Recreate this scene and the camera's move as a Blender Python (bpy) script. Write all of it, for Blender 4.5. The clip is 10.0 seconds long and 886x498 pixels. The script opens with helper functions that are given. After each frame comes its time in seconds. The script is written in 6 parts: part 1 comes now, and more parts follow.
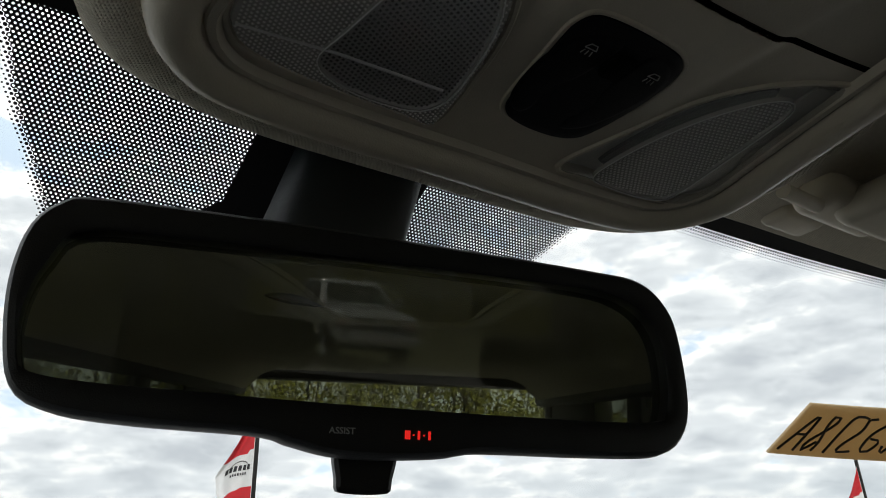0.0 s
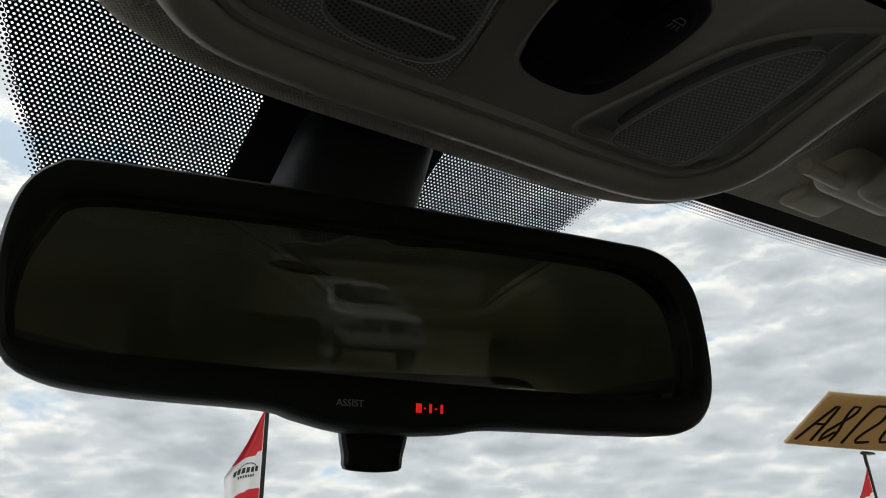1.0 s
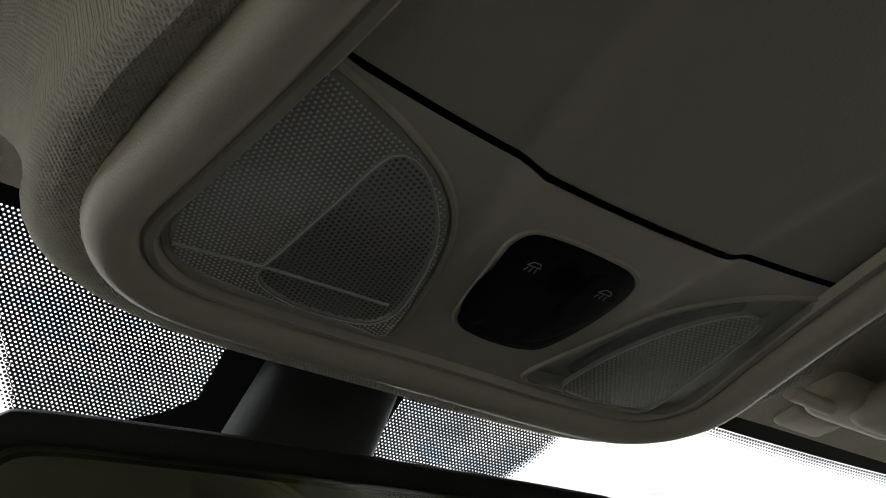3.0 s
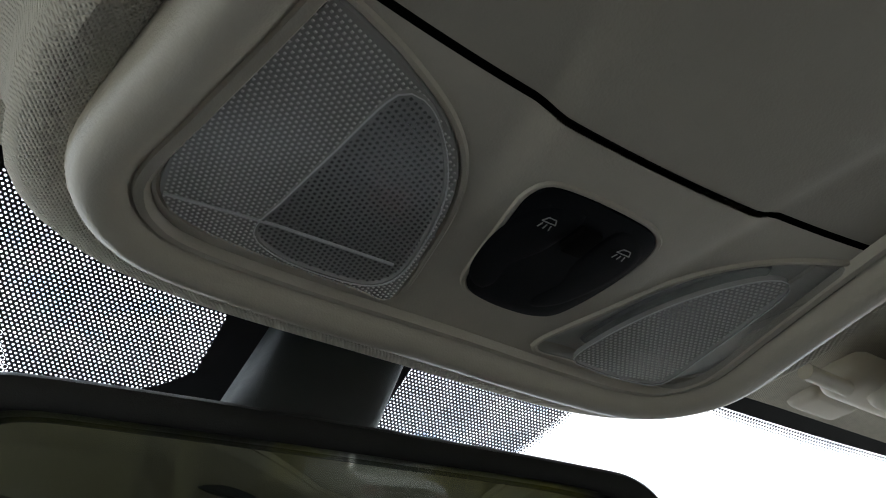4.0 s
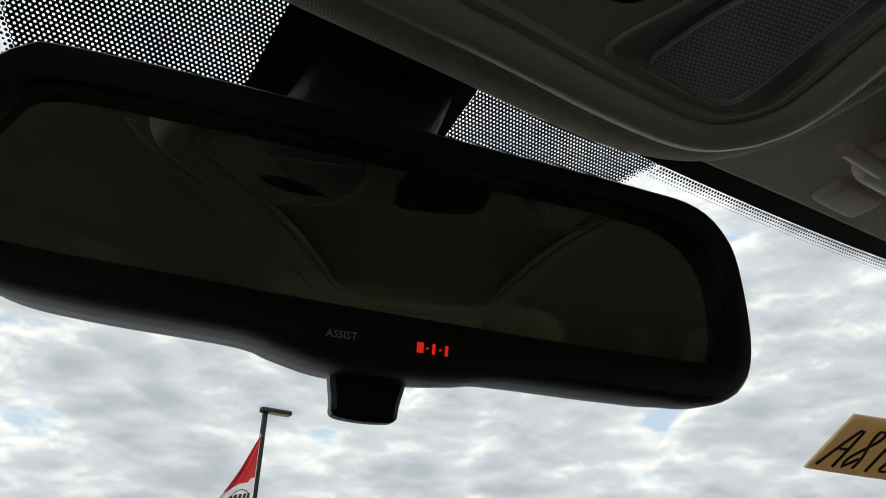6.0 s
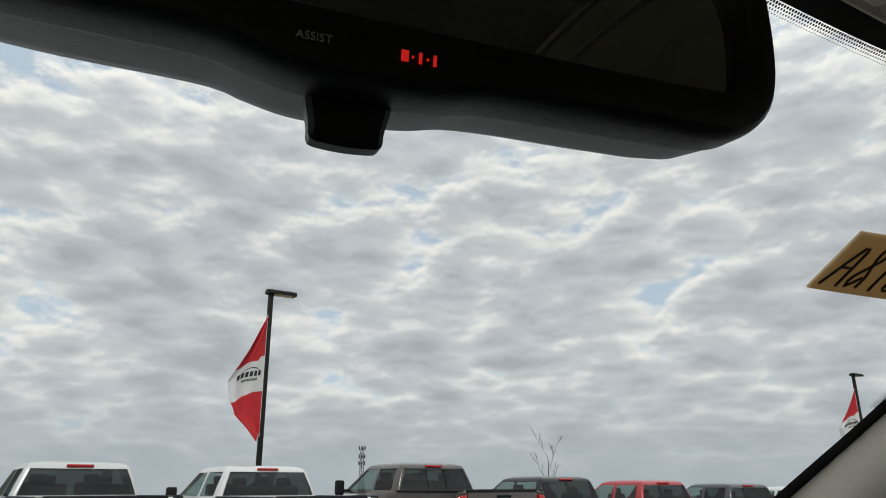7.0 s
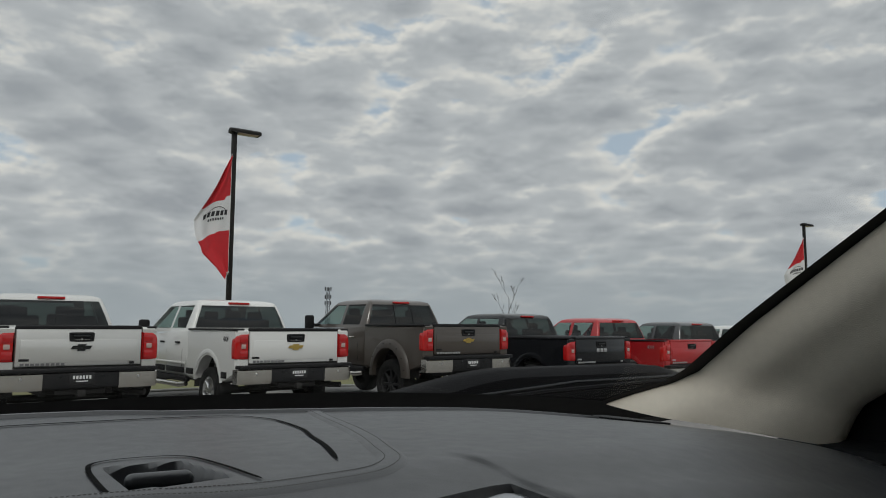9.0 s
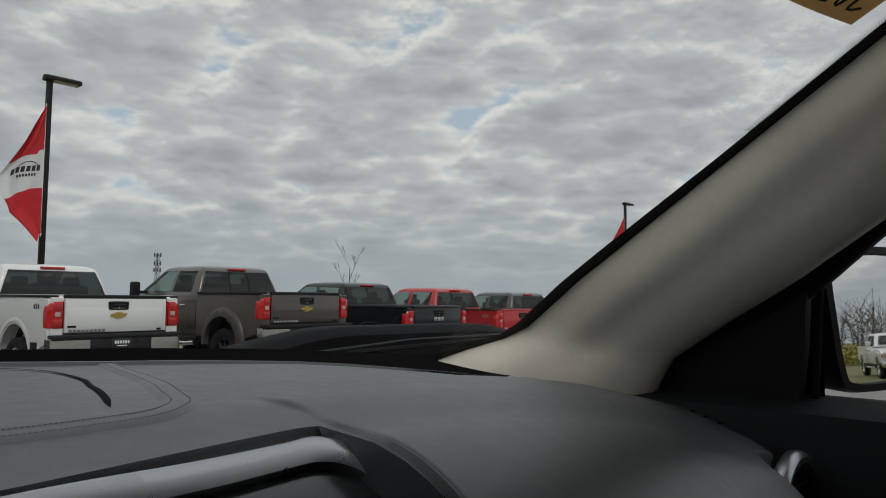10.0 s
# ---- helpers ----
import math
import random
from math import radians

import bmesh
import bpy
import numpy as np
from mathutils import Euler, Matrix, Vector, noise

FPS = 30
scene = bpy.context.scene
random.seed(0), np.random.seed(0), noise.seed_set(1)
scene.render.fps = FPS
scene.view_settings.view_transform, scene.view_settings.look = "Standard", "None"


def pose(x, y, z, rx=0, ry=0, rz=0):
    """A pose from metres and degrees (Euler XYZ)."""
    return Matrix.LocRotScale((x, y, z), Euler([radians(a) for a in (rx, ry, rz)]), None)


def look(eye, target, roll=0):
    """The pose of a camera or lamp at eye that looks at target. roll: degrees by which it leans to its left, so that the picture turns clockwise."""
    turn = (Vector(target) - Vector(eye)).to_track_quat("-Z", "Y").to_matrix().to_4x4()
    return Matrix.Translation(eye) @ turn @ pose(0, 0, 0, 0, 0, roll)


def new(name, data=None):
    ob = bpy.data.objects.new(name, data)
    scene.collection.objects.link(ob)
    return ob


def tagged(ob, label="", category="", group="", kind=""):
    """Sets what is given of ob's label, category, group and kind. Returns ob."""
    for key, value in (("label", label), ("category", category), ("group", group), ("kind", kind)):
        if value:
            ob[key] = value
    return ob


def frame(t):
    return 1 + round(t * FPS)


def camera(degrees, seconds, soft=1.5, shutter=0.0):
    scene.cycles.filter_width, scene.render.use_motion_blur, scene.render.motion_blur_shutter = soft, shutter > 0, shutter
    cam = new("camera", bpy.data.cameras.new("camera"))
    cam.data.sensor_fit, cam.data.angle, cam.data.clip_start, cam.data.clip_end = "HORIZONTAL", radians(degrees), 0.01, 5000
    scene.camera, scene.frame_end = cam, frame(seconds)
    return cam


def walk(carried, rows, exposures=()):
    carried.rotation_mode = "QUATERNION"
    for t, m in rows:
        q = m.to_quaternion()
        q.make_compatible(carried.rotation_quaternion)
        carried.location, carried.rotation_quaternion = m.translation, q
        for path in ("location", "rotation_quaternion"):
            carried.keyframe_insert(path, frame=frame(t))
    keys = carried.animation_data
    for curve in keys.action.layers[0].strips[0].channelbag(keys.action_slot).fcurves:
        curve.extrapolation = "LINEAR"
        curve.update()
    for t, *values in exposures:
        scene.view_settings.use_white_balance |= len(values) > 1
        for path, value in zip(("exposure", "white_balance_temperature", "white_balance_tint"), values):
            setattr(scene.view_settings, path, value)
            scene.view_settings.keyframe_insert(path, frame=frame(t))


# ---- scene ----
cam = camera(63.0, 10.0, soft=1.0)
PATH = [
    (0, pose(-0.1361, -0.1071, 1.6045, 114.79, 1.64, -33.17)),
    (0.5, pose(-0.1307, -0.0967, 1.5996, 115.03, 2.00, -32.78)),
    (1, pose(-0.1285, -0.0917, 1.5982, 114.92, 1.68, -32.57)),
    (1.5, pose(-0.1337, -0.0943, 1.5970, 115.90, 1.84, -32.78)),
    (2, pose(-0.1402, -0.1002, 1.6077, 118.22, 1.74, -32.68)),
    (2.1, pose(-0.1363, -0.1020, 1.6150, 118.95, 1.31, -32.15)),
    (2.5, pose(-0.1220, -0.1155, 1.6214, 124.46, 0.40, -31.71)),
    (2.7, pose(-0.1180, -0.1205, 1.6206, 127.85, 0.41, -31.56)),
    (3.8, pose(-0.1056, -0.1100, 1.6204, 128.95, -0.18, -31.16)),
    (4, pose(-0.1056, -0.1058, 1.6212, 127.60, -0.59, -31.33)),
    (4.5, pose(-0.1090, -0.0870, 1.6061, 127.31, -0.91, -30.55)),
    (5, pose(-0.1030, -0.0765, 1.5982, 123.53, -1.38, -31.66)),
    (5.2, pose(-0.1092, -0.0637, 1.5877, 122.75, -1.79, -32.51)),
    (6.3, pose(-0.1035, -0.0510, 1.5754, 115.88, -0.47, -33.40)),
    (6.5, pose(-0.0873, -0.0440, 1.5682, 114.79, -0.11, -33.20)),
    (7, pose(-0.0827, -0.0234, 1.5461, 108.27, 0.23, -32.92)),
    (7.5, pose(-0.0744, -0.0356, 1.5453, 104.40, 0.06, -33.07)),
    (7.8, pose(-0.0805, -0.0305, 1.5450, 102.89, 0.13, -33.27)),
    (8, pose(-0.0725, -0.0215, 1.5338, 102.13, 0.24, -33.36)),
    (8.3, pose(-0.0755, -0.0085, 1.5046, 100.58, 0.04, -33.65)),
    (8.5, pose(-0.0754, 0.0170, 1.4725, 97.98, -0.22, -33.69)),
    (8.8, pose(-0.0875, 0.0575, 1.4520, 96.45, -0.20, -34.11)),
    (9, pose(-0.0998, 0.0857, 1.4666, 96.13, -0.26, -35.82)),
    (9.5, pose(-0.0945, 0.0876, 1.4611, 96.18, -0.03, -42.58)),
    (9.9, pose(-0.0705, 0.0905, 1.4497, 94.71, -0.42, -46.99)),
    (10, pose(-0.0658, 0.1093, 1.4491, 93.84, -0.63, -48.38)),
]
EXPOSURES = [(0, 0.65, 6500, 10), (1.0, 0.3, 6500, 10), (1.6, 0.35, 6500, 10), (2.1, 0.3, 6600, 10), (2.7, 0.8, 6850, 10), (3.8, 2.1, 6100, 10), (4.1, 2.15, 6100, 10), (4.5, 1.85, 6000, 8), (5.0, 0.95, 6750, 10), (5.2, 0.75, 6500, 10), (6.3, 0.3, 6500, 10), (7.0, 0.05, 6500, 10), (8.0, -0.1, 6500, 10), (8.5, -0.4, 6500, 10), (9.0, -0.3, 6500, 10), (10.0, -0.25, 6500, 10)]
walk(cam, PATH, EXPOSURES)

# ---- light ----
def cloudy_world():
    w = bpy.data.worlds.new("sky")
    scene.world = w
    w.use_nodes = True
    n, l = w.node_tree.nodes, w.node_tree.links
    n.clear()
    out, bg = n.new("ShaderNodeOutputWorld"), n.new("ShaderNodeBackground")
    sky = n.new("ShaderNodeTexSky")
    sky.sky_type, sky.sun_disc = "NISHITA", False
    sky.sun_elevation, sky.sun_rotation = radians(48), radians(205)
    tc, sep = n.new("ShaderNodeTexCoord"), n.new("ShaderNodeSeparateXYZ")
    l.new(tc.outputs["Generated"], sep.inputs[0])

    def math_node(op, a, b=None, clamp=False):
        m = n.new("ShaderNodeMath")
        m.operation, m.use_clamp = op, clamp
        for k, v in enumerate((a, b)):
            if v is None:
                continue
            if isinstance(v, (int, float)):
                m.inputs[k].default_value = v
            else:
                l.new(v, m.inputs[k])
        return m.outputs[0]

    up = math_node("MAXIMUM", sep.outputs[2], 0.0)
    depth = math_node("ADD", up, 0.20)
    comb = n.new("ShaderNodeCombineXYZ")
    l.new(math_node("DIVIDE", sep.outputs[0], depth), comb.inputs[0])
    l.new(math_node("DIVIDE", sep.outputs[1], depth), comb.inputs[1])
    turn = n.new("ShaderNodeMapping")
    turn.inputs["Rotation"].default_value = (0, 0, radians(38))
    turn.inputs["Scale"].default_value = (1.35, 1.30, 1)
    l.new(comb.outputs[0], turn.inputs[0])

    def clouds(vec, scale, detail, rough):
        t = n.new("ShaderNodeTexNoise")
        t.inputs["Scale"].default_value, t.inputs["Detail"].default_value = scale, detail
        t.inputs["Roughness"].default_value = rough
        l.new(vec, t.inputs["Vector"])
        return t

    seen = n.new("ShaderNodeMapping")
    seen.inputs["Scale"].default_value = (1, 1, 2.3)
    l.new(tc.outputs["Generated"], seen.inputs[0])

    def shifted(vec, offset):
        sh = n.new("ShaderNodeVectorMath")
        sh.operation = "ADD"
        sh.inputs[1].default_value = offset
        l.new(vec, sh.inputs[0])
        return sh.outputs[0]

    def puffs(vec, scale, warp_scale, amount, smoothness):
        """Rounded cells with ragged edges."""
        warp = n.new("ShaderNodeVectorMath")
        warp.operation = "MULTIPLY_ADD"
        warp.inputs[1].default_value = (amount, amount, amount)
        l.new(clouds(vec, warp_scale, 5, 0.6).outputs["Color"], warp.inputs[0])
        l.new(vec, warp.inputs[2])
        cell = n.new("ShaderNodeTexVoronoi")
        cell.feature = "SMOOTH_F1"
        cell.inputs["Scale"].default_value, cell.inputs["Smoothness"].default_value = scale, smoothness
        l.new(warp.outputs[0], cell.inputs["Vector"])
        return math_node("SUBTRACT", 0.95, cell.outputs["Distance"])

    def cover(deck, view):
        """Cloud thickness, sampled with a shift for the lit side."""
        v, w = shifted(turn.outputs[0], deck), shifted(seen.outputs[0], view)
        parts = ((clouds(v, 1.1, 4, 0.5).outputs["Fac"], 0.46), (puffs(v, 5.0, 3.0, 0.14, 0.4), 0.15), (clouds(w, 11.0, 10, 0.68).outputs["Fac"], 0.36), (puffs(w, 11.5, 11.0, 0.07, 0.22), 0.20))
        total = None
        for value, share in parts:
            m = math_node("MULTIPLY", value, share)
            total = m if total is None else math_node("ADD", total, m)
        return total

    d = cover((0, 0, 0), (0, 0, 0))
    lit = math_node("MULTIPLY", math_node("SUBTRACT", d, cover((0.004, -0.018, 0), (0, 0, 0.016))), 1.35)
    ramp = n.new("ShaderNodeValToRGB")
    l.new(d, ramp.inputs[0])
    e = ramp.color_ramp.elements
    e[0].position, e[0].color = 0.435, (0.0, 0.0, 0.0, 1)
    e[1].position, e[1].color = 0.495, (1, 1, 1, 1)
    tone = n.new("ShaderNodeValToRGB")
    l.new(math_node("SUBTRACT", d, lit), tone.inputs[0])
    e = tone.color_ramp.elements
    e[0].position, e[0].color = 0.45, (0.86, 0.845, 0.805, 1)
    e[1].position, e[1].color = 0.70, (0.40, 0.425, 0.455, 1)
    m = e.new(0.55)
    m.color = (0.565, 0.59, 0.61, 1)
    blue = n.new("ShaderNodeMixRGB")
    blue.blend_type = "MULTIPLY"
    blue.inputs[0].default_value = 1.0
    blue.inputs[2].default_value = (0.10, 0.10, 0.10, 1)
    l.new(sky.outputs[0], blue.inputs[1])
    veil = n.new("ShaderNodeMixRGB")
    veil.inputs[0].default_value = 0.75
    veil.inputs[2].default_value = (0.55, 0.64, 0.72, 1)
    l.new(blue.outputs[0], veil.inputs[1])
    mix = n.new("ShaderNodeMixRGB")
    l.new(ramp.outputs[0], mix.inputs[0])
    l.new(veil.outputs[0], mix.inputs[1])
    l.new(tone.outputs[0], mix.inputs[2])
    haze = n.new("ShaderNodeMixRGB")
    hz = n.new("ShaderNodeMapRange")
    hz.inputs["From Min"].default_value, hz.inputs["From Max"].default_value = 0.0, 0.16
    hz.inputs["To Min"].default_value, hz.inputs["To Max"].default_value = 0.9, 0.0
    hz.interpolation_type = "SMOOTHSTEP"
    l.new(up, hz.inputs["Value"])
    l.new(hz.outputs[0], haze.inputs[0])
    l.new(mix.outputs[0], haze.inputs[1])
    haze.inputs[2].default_value = (0.40, 0.445, 0.475, 1)
    # the cloud deck is brighter overhead
    high = n.new("ShaderNodeMapRange")
    high.interpolation_type = "SMOOTHSTEP"
    high.inputs["From Min"].default_value, high.inputs["From Max"].default_value = 0.36, 0.72
    high.inputs["To Min"].default_value, high.inputs["To Max"].default_value = 1.0, 1.4
    l.new(up, high.inputs["Value"])
    lift = n.new("ShaderNodeVectorMath")
    lift.operation = "SCALE"
    l.new(haze.outputs[0], lift.inputs[0])
    l.new(high.outputs[0], lift.inputs["Scale"])
    l.new(lift.outputs[0], bg.inputs[0])
    bg.inputs[1].default_value = 1.0
    l.new(bg.outputs[0], out.inputs[0])


cloudy_world()
sun = new("sun", bpy.data.lights.new("sun", "SUN"))
sun.data.energy, sun.data.angle, sun.data.color = 1.0, radians(15), (1.0, 0.96, 0.90)
sun.matrix_world = look((-8, -17, 21), (0, 0, 0))

# ---- materials ----
def shader(name):
    m = bpy.data.materials.new(name)
    m.use_nodes = True
    return m, m.node_tree.nodes, m.node_tree.links, m.node_tree.nodes["Principled BSDF"]


def surface(name, col, rough=0.5, metal=0.0, var=0.15, scale=6.0, bump=0.0, bscale=400.0, coat=0.0, spec=0.5, dirt=None, voronoi=False):
    """A painted, moulded or woven surface: colour that varies at two scales, and a fine relief."""
    m, n, l, p = shader(name)
    tc = n.new("ShaderNodeTexCoord")
    big, fine = n.new("ShaderNodeTexNoise"), n.new("ShaderNodeTexNoise")
    big.inputs["Scale"].default_value, big.inputs["Detail"].default_value = scale, 5
    fine.inputs["Scale"].default_value, fine.inputs["Detail"].default_value = scale * 14, 4
    for t in (big, fine):
        l.new(tc.outputs["Object"], t.inputs["Vector"])
    add = n.new("ShaderNodeMath")
    add.operation = "ADD"
    l.new(big.outputs["Fac"], add.inputs[0])
    l.new(fine.outputs["Fac"], add.inputs[1])
    ramp = n.new("ShaderNodeMapRange")
    ramp.inputs["From Min"].default_value, ramp.inputs["From Max"].default_value = 0.6, 1.4
    ramp.inputs["To Min"].default_value, ramp.inputs["To Max"].default_value = 1 - var, 1 + var
    l.new(add.outputs[0], ramp.inputs["Value"])
    mul = n.new("ShaderNodeMixRGB")
    mul.blend_type = "MULTIPLY"
    mul.inputs[0].default_value = 1.0
    mul.inputs[1].default_value = (*col, 1)
    l.new(ramp.outputs[0], mul.inputs[2])
    colour = mul.outputs[0]
    if dirt:
        mask = n.new("ShaderNodeMapRange")
        mask.inputs["From Min"].default_value, mask.inputs["From Max"].default_value = 0.52, 0.72
        mask.inputs["To Max"].default_value = 0.6
        l.new(big.outputs["Fac"], mask.inputs["Value"])
        dm = n.new("ShaderNodeMixRGB")
        dm.inputs[2].default_value = (*dirt, 1)
        l.new(mask.outputs[0], dm.inputs[0])
        l.new(colour, dm.inputs[1])
        colour = dm.outputs[0]
    l.new(colour, p.inputs["Base Color"])
    rr = n.new("ShaderNodeMapRange")
    rr.inputs["To Min"].default_value, rr.inputs["To Max"].default_value = max(0.02, rough - (0.015 if coat else 0.08)), min(1, rough + (0.015 if coat else 0.08))
    l.new(fine.outputs["Fac"], rr.inputs["Value"])
    l.new(rr.outputs[0], p.inputs["Roughness"])
    p.inputs["Metallic"].default_value = metal
    p.inputs["Coat Weight"].default_value = coat
    p.inputs["Coat Roughness"].default_value = 0.06
    p.inputs["Specular IOR Level"].default_value = spec
    if bump:
        bt = n.new("ShaderNodeTexVoronoi" if voronoi else "ShaderNodeTexNoise")
        bt.inputs["Scale"].default_value = bscale
        l.new(tc.outputs["Object"], bt.inputs["Vector"])
        b = n.new("ShaderNodeBump")
        b.inputs["Strength"].default_value, b.inputs["Distance"].default_value = bump, 0.002
        l.new(bt.outputs[0], b.inputs["Height"])
        l.new(b.outputs[0], p.inputs["Normal"])
    return m


def weave(name, col, pitch):
    """Knitted headliner cloth: a fine diagonal rib with flecks."""
    m = surface(name, col, 0.95, var=0.10, scale=14, spec=0.1)
    n, l, p = m.node_tree.nodes, m.node_tree.links, m.node_tree.nodes["Principled BSDF"]
    tc = n.new("ShaderNodeTexCoord")
    hs = []
    for ang in (35, -40):
        mp = n.new("ShaderNodeMapping")
        mp.inputs["Rotation"].default_value = (radians(20), radians(15), radians(ang))
        l.new(tc.outputs["Object"], mp.inputs[0])
        wv = n.new("ShaderNodeTexWave")
        wv.inputs["Scale"].default_value = 0.314 / pitch
        wv.inputs["Distortion"].default_value, wv.inputs["Detail Scale"].default_value = 0.6, 3.0
        l.new(mp.outputs[0], wv.inputs["Vector"])
        hs.append(wv.outputs["Fac"])
    mul = n.new("ShaderNodeMath")
    mul.operation = "MULTIPLY"
    l.new(hs[0], mul.inputs[0])
    l.new(hs[1], mul.inputs[1])
    b = n.new("ShaderNodeBump")
    b.inputs["Strength"].default_value, b.inputs["Distance"].default_value = 0.55, 0.0012
    l.new(mul.outputs[0], b.inputs["Height"])
    l.new(b.outputs[0], p.inputs["Normal"])
    return m


def pane(name, tint, gloss=0.06, rough=0.0):
    """Thin glass: see-through with a constant sheen."""
    m, n, l, p = shader(name)
    n.remove(p)
    t, g, x = n.new("ShaderNodeBsdfTransparent"), n.new("ShaderNodeBsdfGlossy"), n.new("ShaderNodeMixShader")
    t.inputs[0].default_value = (*tint, 1)
    g.inputs["Roughness"].default_value = rough
    x.inputs[0].default_value = gloss
    l.new(t.outputs[0], x.inputs[1])
    l.new(g.outputs[0], x.inputs[2])
    l.new(x.outputs[0], n["Material Output"].inputs[0])
    return m


def mirror_mat(name, col):
    m, n, l, p = shader(name)
    p.inputs["Base Color"].default_value = (*col, 1)
    p.inputs["Metallic"].default_value, p.inputs["Roughness"].default_value = 1.0, 0.015
    return m


def glow(name, col, strength):
    m, n, l, p = shader(name)
    p.inputs["Base Color"].default_value = (*col, 1)
    p.inputs["Emission Color"].default_value = (*col, 1)
    p.inputs["Emission Strength"].default_value = strength
    return m


def lens_mat(name, col, pitch, see, angle):
    """Prismatic lamp lens: a grid of small pyramids pressed into clear plastic."""
    m, n, l, p = shader(name)
    tc, mp = n.new("ShaderNodeTexCoord"), n.new("ShaderNodeMapping")
    mp.inputs["Rotation"].default_value = (0, 0, radians(angle))
    l.new(tc.outputs["Object"], mp.inputs[0])
    hs = []
    for axis in ("X", "Y"):
        wv = n.new("ShaderNodeTexWave")
        wv.bands_direction, wv.wave_profile = axis, "TRI"
        wv.inputs["Scale"].default_value = 0.314 / pitch
        l.new(mp.outputs[0], wv.inputs["Vector"])
        hs.append(wv.outputs["Fac"])
    mn = n.new("ShaderNodeMath")
    mn.operation = "MINIMUM"
    l.new(hs[0], mn.inputs[0])
    l.new(hs[1], mn.inputs[1])
    b = n.new("ShaderNodeBump")
    b.inputs["Strength"].default_value, b.inputs["Distance"].default_value = 0.9, pitch * 0.6
    l.new(mn.outputs[0], b.inputs["Height"])
    p.inputs["Roughness"].default_value = 0.16
    p.inputs["Base Color"].default_value = (*col, 1)
    p.inputs["Specular IOR Level"].default_value = 0.9
    l.new(b.outputs[0], p.inputs["Normal"])
    t, x = n.new("ShaderNodeBsdfTransparent"), n.new("ShaderNodeMixShader")
    g, y = n.new("ShaderNodeBsdfGlossy"), n.new("ShaderNodeMixShader")
    g.inputs["Roughness"].default_value = 0.12
    l.new(b.outputs[0], g.inputs["Normal"])
    y.inputs[0].default_value = 0.25
    l.new(p.outputs[0], y.inputs[1])
    l.new(g.outputs[0], y.inputs[2])
    solid = n.new("ShaderNodeMapRange")
    solid.inputs["From Min"].default_value, solid.inputs["From Max"].default_value = 0.25, 0.75
    solid.inputs["To Min"].default_value, solid.inputs["To Max"].default_value = 0.12, 1 - see * 0.3
    l.new(mn.outputs[0], solid.inputs["Value"])
    l.new(solid.outputs[0], x.inputs[0])
    l.new(t.outputs[0], x.inputs[1])
    l.new(y.outputs[0], x.inputs[2])
    l.new(x.outputs[0], n["Material Output"].inputs[0])
    return m


def prism_plastic(name, col, see):
    """Clear pressed plastic that lets part of what lies behind show."""
    m, n, l, p = shader(name)
    p.inputs["Base Color"].default_value = (*col, 1)
    p.inputs["Roughness"].default_value, p.inputs["Specular IOR Level"].default_value = 0.14, 1.0
    t, x = n.new("ShaderNodeBsdfTransparent"), n.new("ShaderNodeMixShader")
    x.inputs[0].default_value = 1 - see
    l.new(t.outputs[0], x.inputs[1])
    l.new(p.outputs[0], x.inputs[2])
    l.new(x.outputs[0], n["Material Output"].inputs[0])
    return m


